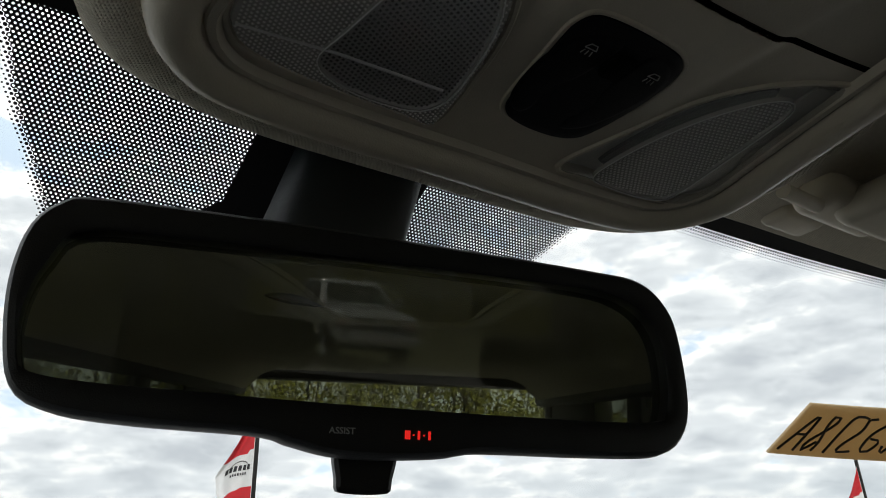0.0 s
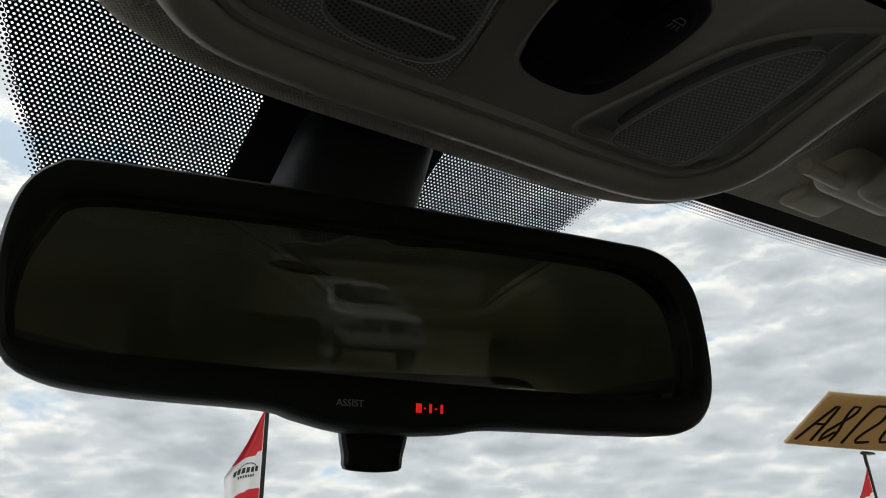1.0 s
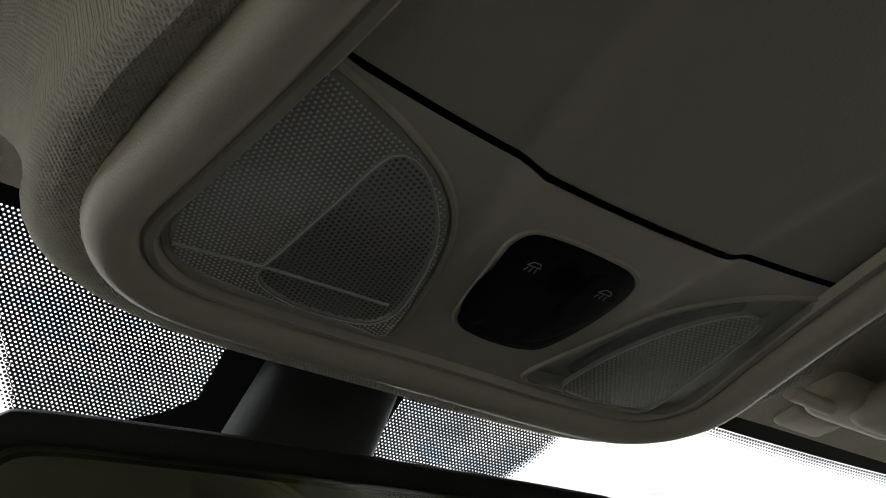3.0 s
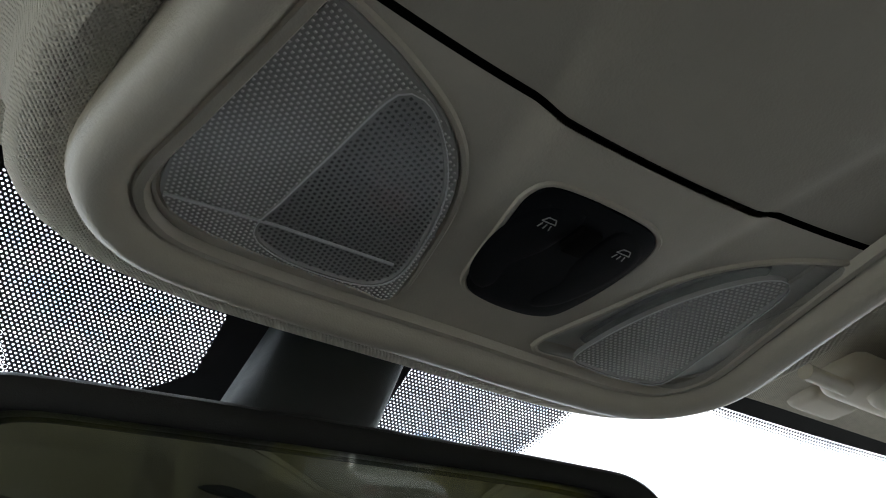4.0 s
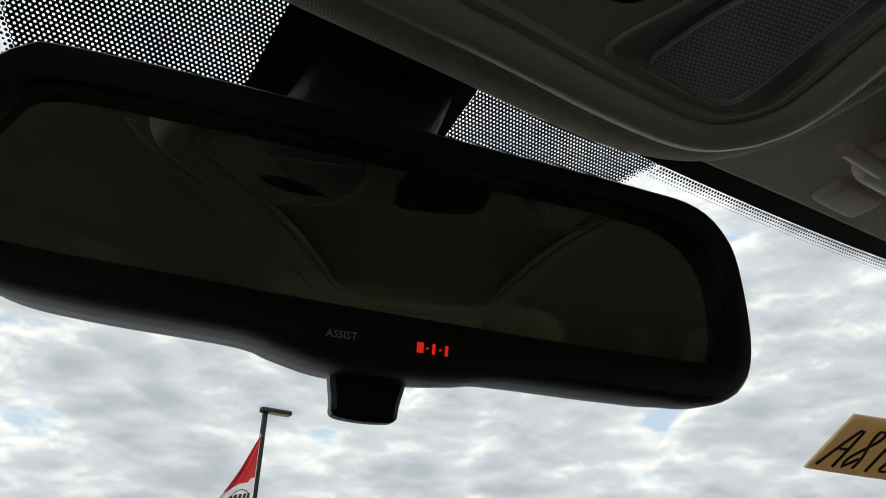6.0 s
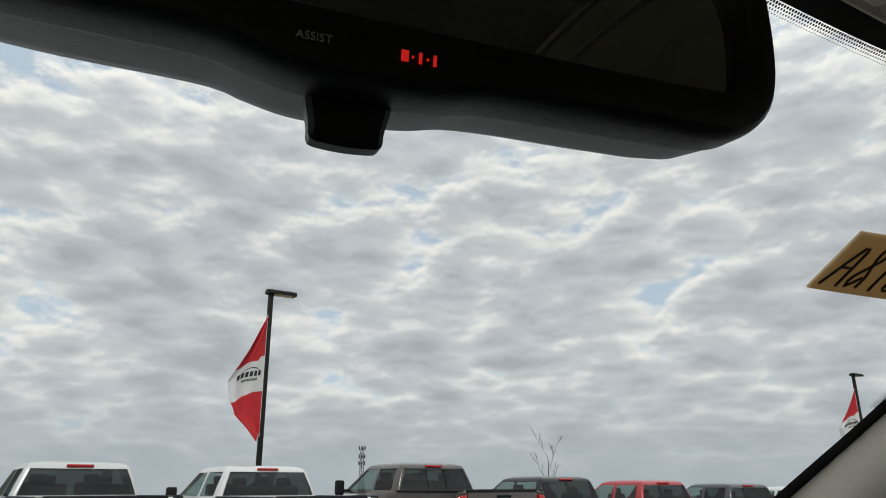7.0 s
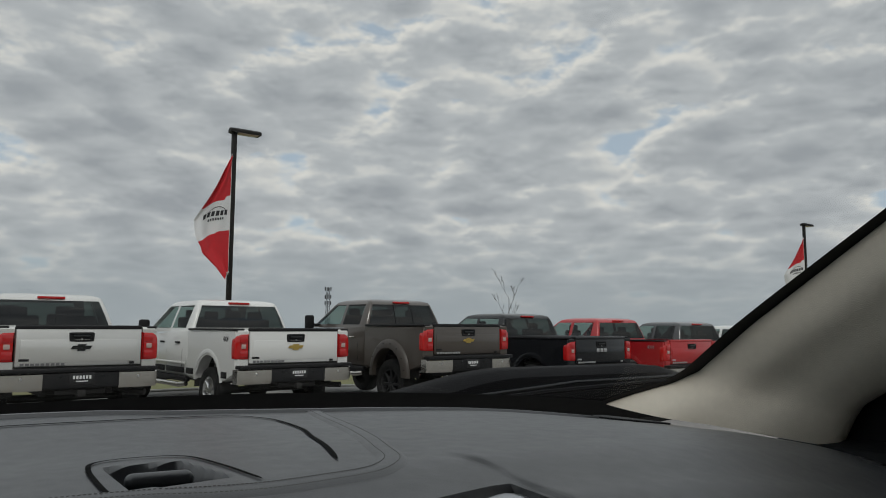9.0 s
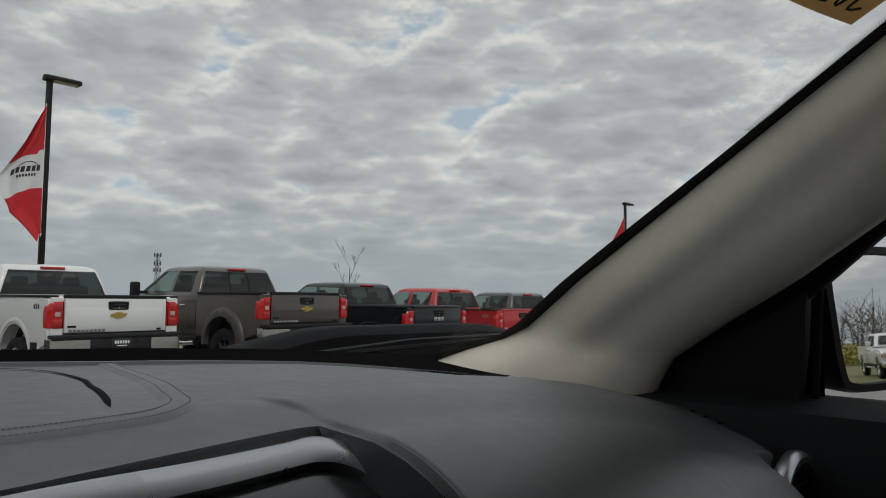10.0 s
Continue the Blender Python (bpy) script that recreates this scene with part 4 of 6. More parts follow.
            rod(bm, (a.x, a.y, dash_z(a.x, a.y) + 0.0009), (b.x, b.y, dash_z(b.x, b.y) + 0.0009), 0.0005, seg=5)
    tagged(part("stitches", bm, M["stitch"], dash, "grey thread stitches"), kind="stuff")
    # finger tray with its latch bar, and the gap of its flap
    ribbon([(-0.0436, 0.359), (-0.0431, 0.379), (-0.0416, 0.405), (-0.0375, 0.422), (-0.0278, 0.428), (-0.0143, 0.4265), (-0.0037, 0.421), (0.0018, 0.4105), (0.0062, 0.384), (0.0078, 0.366), (0.009, 0.352)], 0.0010, 0.0006, M["gap"], "flap_gap", "narrow gap round the tray flap", 0.0)
    # darker floor sheet: the recess's shade under the latch, put in as colour
    lp = spline([(-0.0345, 0.3680, 0), (-0.0335, 0.4095, 0), (-0.0060, 0.4065, 0), (-0.0015, 0.3700, 0)], 48)
    bm = bmesh.new()
    bm.faces.new([bm.verts.new(p + Vector((0, 0, dash_z(p.x, p.y) - 0.0125))) for p in inset(lp, 0.006)])
    part("tray", bm, M["dash_low"], dash, "recessed finger tray floor, its shade put in as black")
    bm = bmesh.new()
    box(bm, (-0.0185, 0.3895, 1.4055), (0.0250, 0.0075, 0.0070), 0.0030, seg=4)
    for w in bm.verts:
        w.co.y -= 0.17 * (w.co.x + 0.0185)
    part("latch", bm, M["dash"], dash, "rounded latch bar")
    part("latch_foot", boxes([((-0.0185, 0.3935, 1.3990), (0.0200, 0.0030, 0.0090))], 0.0008), M["dash_low"], dash)
    # centre stack: silver surround and air vent
    bm = bmesh.new()
    crease = [(-0.20, 0.280, 1.397), (-0.05, 0.288, 1.4010), (0.0, 0.296, 1.4012), (0.045, 0.3045, 1.3992), (0.082, 0.3118, 1.3983), (0.099, 0.3140, 1.3983), (0.110, 0.304, 1.3945), (0.1160, 0.288, 1.385), (0.1185, 0.268, 1.365), (0.1195, 0.252, 1.31), (0.1195, 0.244, 1.18)]
    lip = [(-0.20, 0.264, 1.390), (-0.05, 0.272, 1.3938), (0.0, 0.280, 1.3938), (0.042, 0.287, 1.3915), (0.076, 0.293, 1.3908), (0.091, 0.2925, 1.3895), (0.099, 0.284, 1.3845), (0.1045, 0.272, 1.375), (0.1070, 0.257, 1.355), (0.1085, 0.246, 1.30), (0.1085, 0.240, 1.18)]
    A, B = spline(crease, 160, False), spline(lip, 160, False)
    rings = []
    lower = []
    for a, b in zip(A, B):
        up = Vector((0, 0.001, 0.0040))
        e = a.lerp(b, 0.55)
        rings.append([a + Vector((0, 0.006, -0.010)), a, a.lerp(e, 0.2) + up * 0.7, a.lerp(e, 0.5) + up, a.lerp(e, 0.8) + up * 0.7, e, e + Vector((0, 0.004, -0.004))])
        lower.append([e + Vector((0, 0.002, -0.003)), e.lerp(b, 0.5) + Vector((0, 0.001, -0.002)), b + Vector((0, -0.004, -0.006)), b + Vector((0, -0.006, -0.020)), b + Vector((0, 0.008, -0.030))])
    part("stack_bezel", skin(bmesh.new(), lower, False), M["gloss_black"], dash, "glossy dark centre stack bezel")
    skin(bm, rings, False)
    part("stack_trim", bm, M["chrome_trim"], dash, "satin silver centre stack surround")
    bm = boxes([((0.0, 0.330, 1.260), (0.180, 0.13, 0.24))], 0.02)
    part("stack_face", bm, M["dash_low"], dash)
    for sgn in (-1, 1):
        vent = new("air_vent")
        vent.parent = dash
        bm = bmesh.new()
        box(bm, (sgn * 0.030, 0.262, 1.348), (0.052, 0.03, 0.050), 0.012, seg=4)
        part("vent_ring", bm, M["gloss_black"], vent)
        for k in range(4):
            part("vane", boxes([((sgn * 0.030, 0.246, 1.330 + k * 0.012), (0.046, 0.012, 0.002))], 0.0006), M["dash_low"], vent)
        end = new("air_vent")
        end.parent = dash
        bm = bmesh.new()
        ring = [Vector((sgn * 0.668 + 0.048 * math.cos(t), 0.320, 1.262 + 0.040 * math.sin(t))) for t in (2 * math.pi * j / 40 for j in range(40))]
        rings = []
        for k, p in enumerate(ring):
            o = (p - Vector((sgn * 0.668, 0.320, 1.262))).normalized()
            rings.append([p + o * (0.008 * math.cos(t)) + Vector((0, 0.009 * math.sin(t), 0)) for t in (2 * math.pi * j / 10 for j in range(10))])
        skin(bm, rings, True, wrap=True)
        part("vent_ring", bm, M["chrome_trim"], end, "satin silver vent ring")
        bm = bmesh.new()
        rod(bm, (sgn * 0.668, 0.325, 1.262), (sgn * 0.668, 0.345, 1.262), 0.046, seg=32)
        part("vent_throat", bm, M["gap"], end)
        for k in range(5):
            part("vane", boxes([((sgn * 0.668, 0.321, 1.232 + k * 0.015), (0.088, 0.010, 0.002))], 0.0005), M["dash_low"], end)
    # raised lip behind the defroster slot
    ribbon([(-0.50, 0.600), (-0.25, 0.592), (0.0, 0.590), (0.20, 0.592), (0.36, 0.598), (0.45, 0.585)], 0.004, 0.0, M["dash"], "defroster_lip", "", 0.0022)
    ribbon([(-0.55, 0.640), (-0.25, 0.628), (0.0, 0.626), (0.25, 0.630), (0.42, 0.640)], 0.010, 0.0004, M["gap"], "defroster_slot", "dark defroster slot", 0.0)
    for sgn in (-1, 1):
        side = new("side_vent")
        side.parent = dash
        lp = spline([(sgn * 0.640, 0.425, 0), (sgn * 0.662, 0.430, 0), (sgn * 0.674, 0.395, 0), (sgn * 0.672, 0.362, 0), (sgn * 0.655, 0.358, 0), (sgn * 0.642, 0.390, 0)], 36)
        bm = bmesh.new()
        skin(bm, [[p + Vector((0, 0, dash_z(p.x, p.y) + z)) for p in inset(lp, d)] for d, z in ((-0.002, 0.0), (0.0, 0.0016), (0.002, 0.0012), (0.003, -0.0002))], True, (False, True))
        part("vent_frame", bm, M["dash_low"], side, "small black side window vent")
        for k in range(4):
            y = 0.372 + 0.014 * k
            part("vane", boxes([((sgn * 0.657, y, dash_z(0.657, y) + 0.001), (0.020, 0.003, 0.002))], 0.0006), M["gap"], side)
    # speaker grille at the foot of each pillar
    for sgn in (-1, 1):
        bm = bmesh.new()
        for i in range(34):
            for j in range(13):
                s, t = i / 33, j / 12
                x = 0.46 + 0.15 * s
                y = 0.575 + 0.03 * s + 0.085 * t * (0.4 + 0.6 * s)
                if ((s - 0.5) / 0.5) ** 2 * 0.9 + ((t - 0.5) / 0.5) ** 2 * 0.9 > 1.1:
                    continue
                box(bm, (sgn * x, y, dash_z(x, y) + 0.0010), (0.0028, 0.0042, 0.0018))
        tagged(part("speaker_grille", bm, M["dash_low"], dash, "fine black speaker grille bumps"), kind="stuff")


dashboard()


def handwritten_sign():
    """Cardboard strip behind the glass, lettered on its outer side and seen through."""
    sign = thing("cardboard_sign", (0.585, 0.285, 1.722), "brown cardboard strip with marker writing on the windshield", "sign")
    corners = [Vector(p) for p in ((0.499, 0.303, 1.7145), (0.658, 0.262, 1.7085), (0.674, 0.214, 1.7485), (0.5075, 0.260, 1.7515))]
    o = Vector((0.585, 0.285, 1.722))
    nrm = (corners[1] - corners[0]).cross(corners[3] - corners[0]).normalized()
    if nrm.y > 0:
        nrm = -nrm
    corners = [on_glass(c.x, c.z, 0.005) for c in corners]
    bm = bmesh.new()
    grid = []
    for dz in (0.0, 0.0016):
        rows = []
        for j in range(7):
            row = []
            for i in range(17):
                s, t = i / 16, j / 6
                p = corners[0].lerp(corners[1], s).lerp(corners[3].lerp(corners[2], s), t)
                q = on_glass(p.x, p.z, 0.004 + dz)
                row.append(q - o)
            rows.append(row)
        skin(bm, rows, False)
    part("card", bm, M["card"], sign)

    def at(s, t):
        p = corners[0].lerp(corners[1], s).lerp(corners[3].lerp(corners[2], s), t)
        return on_glass(p.x, p.z, 0.0062) - o

    # strokes, drawn as they show from inside
    letters = {
        "letter": [[(0.04, 0.10), (0.13, 0.80), (0.15, 0.10)], [(0.075, 0.42), (0.15, 0.42)]],
        "digit": [[(0.26, 0.30), (0.205, 0.12), (0.20, 0.30), (0.275, 0.62), (0.27, 0.80), (0.235, 0.80), (0.235, 0.62), (0.275, 0.30), (0.275, 0.12)]],
        "digit ": [[(0.37, 0.10), (0.365, 0.78), (0.46, 0.80)]],
        "digit  ": [[(0.47, 0.78), (0.49, 0.55), (0.45, 0.30), (0.45, 0.14), (0.54, 0.16)], [(0.52, 0.80), (0.48, 0.78)]],
        "digit   ": [[(0.64, 0.78), (0.58, 0.50), (0.60, 0.20), (0.66, 0.18), (0.67, 0.38), (0.60, 0.42)]],
        "digit    ": [[(0.74, 0.75), (0.80, 0.78), (0.76, 0.18), (0.72, 0.30)], [(0.86, 0.72), (0.84, 0.20), (0.92, 0.25)]],
    }
    for name, strokes in letters.items():
        bm = bmesh.new()
        for st in strokes:
            P = spline([(a, b, 0) for a, b in st], 18, False)
            tube(bm, [at(p.x, p.y) for p in P], 0.0012, 6)
        part("marker_" + name.strip(), bm, M["marker"], sign)


handwritten_sign()


# ---- doors, seats, rear of the cabin ----
def door(sgn, name):
    d = thing(name, (sgn * 0.79, -0.30, 0), "dark car door with side window and black mirror sail", "car door", kind="structure")
    inv = Matrix.Translation((-sgn * 0.79, 0.30, 0))

    def add(pname, bm, mat, label=""):
        bmesh.ops.transform(bm, matrix=inv, verts=bm.verts[:])
        return part(pname, bm, mat, d, label)

    bm = bmesh.new()
    prof = [(0.69, 1.00), (0.70, 1.24), (0.706, 1.31), (0.722, 1.337), (0.790, 1.347), (0.83, 1.345), (0.90, 1.29), (0.93, 1.10), (0.93, 0.45), (0.72, 0.45)]
    skin(bm, [[(sgn * x, y, z) for x, z in prof] for y in (0.56, 0.2, -0.3, -0.83)], True, (True, True))
    add("panel", bm, M["door_black"])
    bm = bmesh.new()
    sail = [(0.56, 1.31), (0.52, 1.36), (0.45, 1.43), (0.39, 1.48), (0.33, 1.50), (0.335, 1.40), (0.345, 1.315)]
    skin(bm, [[(sgn * x, y, z) for y, z in sail] for x in (0.765, 0.785)], True, (True, True))
    add("mirror_sail", bm, M["sail_black"], "black triangular mirror sail")
    bm = bmesh.new()
    rod(bm, (sgn * 0.785, 0.332, 1.315), (sgn * 0.783, 0.322, 1.48), 0.004, seg=8)
    add("run_channel", bm, M["rubber"])
    bm = skin(bmesh.new(), [[(sgn * 0.79, 0.33, 1.31), (sgn * 0.79, -0.80, 1.31)], [(sgn * 0.76, 0.15, 1.60), (sgn * 0.76, -0.80, 1.60)], [(sgn * 0.735, -0.02, 1.73), (sgn * 0.735, -0.80, 1.74)]], False)
    g = add("side_glass", bm, M["glass"])
    g.visible_shadow = False
    bm = bmesh.new()
    tube(bm, [(sgn * 0.790, 0.50, 1.33), (sgn * 0.788, 0.42, 1.40), (sgn * 0.775, 0.255, 1.55), (sgn * 0.745, 0.05, 1.70), (sgn * 0.715, -0.15, 1.765), (sgn * 0.715, -0.82, 1.775)], 0.022, 10)
    add("frame", bm, M["rubber"])


door(1, "door_1")
door(-1, "door_2")


def shell():
    """What closes the cabin: floor, rear sides, rear hatch."""
    ob = link("floor", boxes([((0, -1.2, 0.42), (1.6, 3.9, 0.08))]), M["carpet"])
    tagged(ob, "dark carpeted car floor", "floor", kind="structure")
    for sgn, nm in ((-1, "wall_left"), (1, "wall_right")):
        bm = bmesh.new()
        box(bm, (sgn * 0.80, -1.97, 0.88), (0.12, 2.26, 0.88), 0.03)
        box(bm, (sgn * 0.765, -0.89, 1.54), (0.08, 0.12, 0.50), 0.02)
        box(bm, (sgn * 0.765, -1.80, 1.54), (0.08, 0.14, 0.50), 0.02)
        box(bm, (sgn * 0.785, -2.70, 1.54), (0.08, 0.80, 0.50), 0.03)
        box(bm, (sgn * 0.73, -1.95, 1.80), (0.10, 2.30, 0.08), 0.02)
        tagged(link(nm, bm, M["cabin"]), "grey trimmed side of the cabin with window pillars", "wall", kind="structure")
        for k, (a, b) in enumerate(((-0.95, -1.73), (-1.87, -2.30))):
            w = link("window_%d" % (2 + k + (2 if sgn > 0 else 0)), skin(bmesh.new(), [[(sgn * 0.78, a, 1.31), (sgn * 0.78, b, 1.31)], [(sgn * 0.74, a, 1.78), (sgn * 0.74, b, 1.78)]], False), M["tint_side"])
            w.visible_shadow = False
            tagged(w, "tinted rear side window", "window", kind="structure")
    bm = bmesh.new()
    box(bm, (0, -3.08, 0.82), (1.60, 0.12, 0.82), 0.03)
    for sgn in (-1, 1):
        box(bm, (sgn * 0.800, -3.06, 1.54), (0.15, 0.12, 0.68), 0.03)
    box(bm, (0, -3.05, 1.875), (1.5, 0.14, 0.08), 0.02)
    for sgn in (-1, 1):
        box(bm, (sgn * 0.715, -3.05, 1.850), (0.10, 0.10, 0.10), 0.02, Euler((0, radians(45), 0)).to_matrix())
    tagged(link("wall_rear", bm, M["cabin"]), "grey rear hatch frame", "wall", kind="structure")
    w = link("window_6", skin(bmesh.new(), [[(-0.735, -3.08, 1.22), (0.735, -3.08, 1.22)], [(-0.72, -3.04, 1.85), (0.72, -3.04, 1.85)]], False), M["tint"])
    w.visible_shadow = False
    tagged(w, "tinted rear window", "window", kind="structure")


shell()


def seat(x, y, w, label):
    s = thing("car_seat", (x, y, 0.46), label, "seat", group="car seats")
    bm = bmesh.new()
    box(bm, (0, 0.10, 0.28), (w, 0.56, 0.20), 0.07, seg=4)
    part("cushion", bm, M["seat"], s)
    bm = bmesh.new()
    box(bm, (0, -0.24, 0.62), (w * 0.98, 0.18, 0.68), 0.07, Euler((radians(14), 0, 0)).to_matrix(), 4)
    part("backrest", bm, M["seat"], s)
    bm = boxes([((0, 0.05, 0.09), (w * 0.7, 0.5, 0.18))], 0.02)
    part("base", bm, M["dash_low"], s)
    for hx in ((0,) if w < 0.8 else (-0.42, 0.42)):
        bm = bmesh.new()
        box(bm, (hx, -0.36, 1.045), (0.27, 0.10, 0.17), 0.045, Euler((radians(10), 0, 0)).to_matrix(), 4)
        hr = part("headrest", bm, M["seat"], s)
        for o in (-0.06, 0.06):
            bm = bmesh.new()
            rod(bm, (hx + o, -0.35, 0.90), (hx + o, -0.36, 1.02), 0.006, seg=8)
            part("headrest_post", bm, M["chrome_trim"], hr)


seat(-0.38, -0.75, 0.52, "dark grey cloth front seat with headrest")
seat(0.38, -0.75, 0.52, "dark grey cloth front seat with headrest")
seat(0, -1.75, 1.25, "dark grey cloth rear bench with two headrests")


def dome_lamp():
    lamp = thing("dome_lamp", (0.0, -0.92, 1.862), "long beige ceiling lamp under the headliner", "ceiling lamp")
    bm = bmesh.new()
    box(bm, (0, 0, 0), (0.26, 0.12, 0.03), 0.012, seg=3)
    part("body", bm, M["console"], lamp)
    bm = bmesh.new()
    box(bm, (0, 0, -0.014), (0.20, 0.06, 0.008), 0.003)
    part("diffuser", bm, M["lens"], lamp)


dome_lamp()


def door_mirror(sgn):
    dm = thing("door_mirror", (sgn * 1.08, 0.33, 1.42), "black door mirror outside the side window", "door mirror", group="door mirrors")
    inv = Matrix.Translation((-sgn * 1.08, -0.33, -1.42))

    def add(n, bm, mat, label=""):
        bmesh.ops.transform(bm, matrix=inv, verts=bm.verts[:])
        return part(n, bm, mat, dm, label)

    # shell with its open face to the rear, turned towards the driver
    rot = Euler((radians(-2.6), 0, radians(sgn * -20.0))).to_matrix()
    c = Vector((sgn * 1.10, 0.325, 1.425))
    lp = spline([(-0.125, 0.06, 0), (-0.105, 0.092, 0), (0.0, 0.104, 0), (0.10, 0.098, 0), (0.125, 0.07, 0), (0.130, -0.03, 0), (0.115, -0.088, 0), (0.0, -0.098, 0), (-0.085, -0.095, 0), (-0.108, -0.07, 0), (-0.120, 0.0, 0)], 80)

    def loop(d, back):
        return [c + rot @ Vector((p.x, back, p.y)) for p in inset(lp, d)]

    bm = bmesh.new()
    skin(bm, [loop(0.05, 0.11), loop(0.02, 0.09), loop(0.004, 0.055), loop(0.0, 0.01), loop(0.002, -0.004), loop(0.012, -0.006), loop(0.014, 0.006)], True, (True, False))
    add("mirror_shell", bm, M["sail_black"])
    bm = bmesh.new()
    bm.faces.new([bm.verts.new(p) for p in loop(0.0135, 0.003)])
    add("mirror_face", bm, M["door_silver"], "bright mirror face")
    bm = bmesh.new()
    skin(bm, [[(sgn * 0.805, y, z) for y, z in ((0.47, 1.325), (0.41, 1.47), (0.330, 1.485), (0.325, 1.325))], [(sgn * 0.99, y, z) for y, z in ((0.44, 1.325), (0.42, 1.49), (0.385, 1.49), (0.375, 1.33))]], True, (True, True))
    add("arm", bm, M["sail_black"])


door_mirror(1)
door_mirror(-1)


def wiper():
    wp = thing("windshield_wiper", (0.62, 0.86, 1.37), "black wiper and cowl cover at the windshield foot", "wiper")
    inv = Matrix.Translation((-0.62, -0.86, -1.37))

    def add(n, bm, mat, label=""):
        bmesh.ops.transform(bm, matrix=inv, verts=bm.verts[:])
        return part(n, bm, mat, wp, label)

    bm = bmesh.new()
    rings = []
    for k in range(25):
        f = k / 24
        x = 0.30 + 0.64 * f
        top = 1.371 + 0.036 * smooth(0.0, 0.45, f) * (1 - 0.55 * smooth(0.86, 1.0, f))
        y = 0.87 - 0.22 * max(0, x - 0.5) ** 2
        rings.append([(x, y - 0.03, 1.33), (x, y - 0.026, top - 0.010), (x, y - 0.010, top), (x, y + 0.03, top + 0.001), (x, y + 0.09, top - 0.02), (x, y + 0.09, 1.30)])
    skin(bm, rings, True, (True, True))
    add("cowl_cover", bm, M["rubber"])
    bm = bmesh.new()
    tube(bm, [(0.40, 0.826, 1.366), (0.60, 0.820, 1.378), (0.80, 0.800, 1.385), (0.88, 0.785, 1.383)], 0.006, 8, 0.6)
    add("blade", bm, M["rubber"])
    bm = bmesh.new()
    tube(bm, [(0.47, 0.822, 1.378), (0.66, 0.815, 1.390), (0.85, 0.790, 1.393)], 0.0022, 6)
    add("arm", bm, M["gloss_black"], "glossy wiper arm")


wiper()
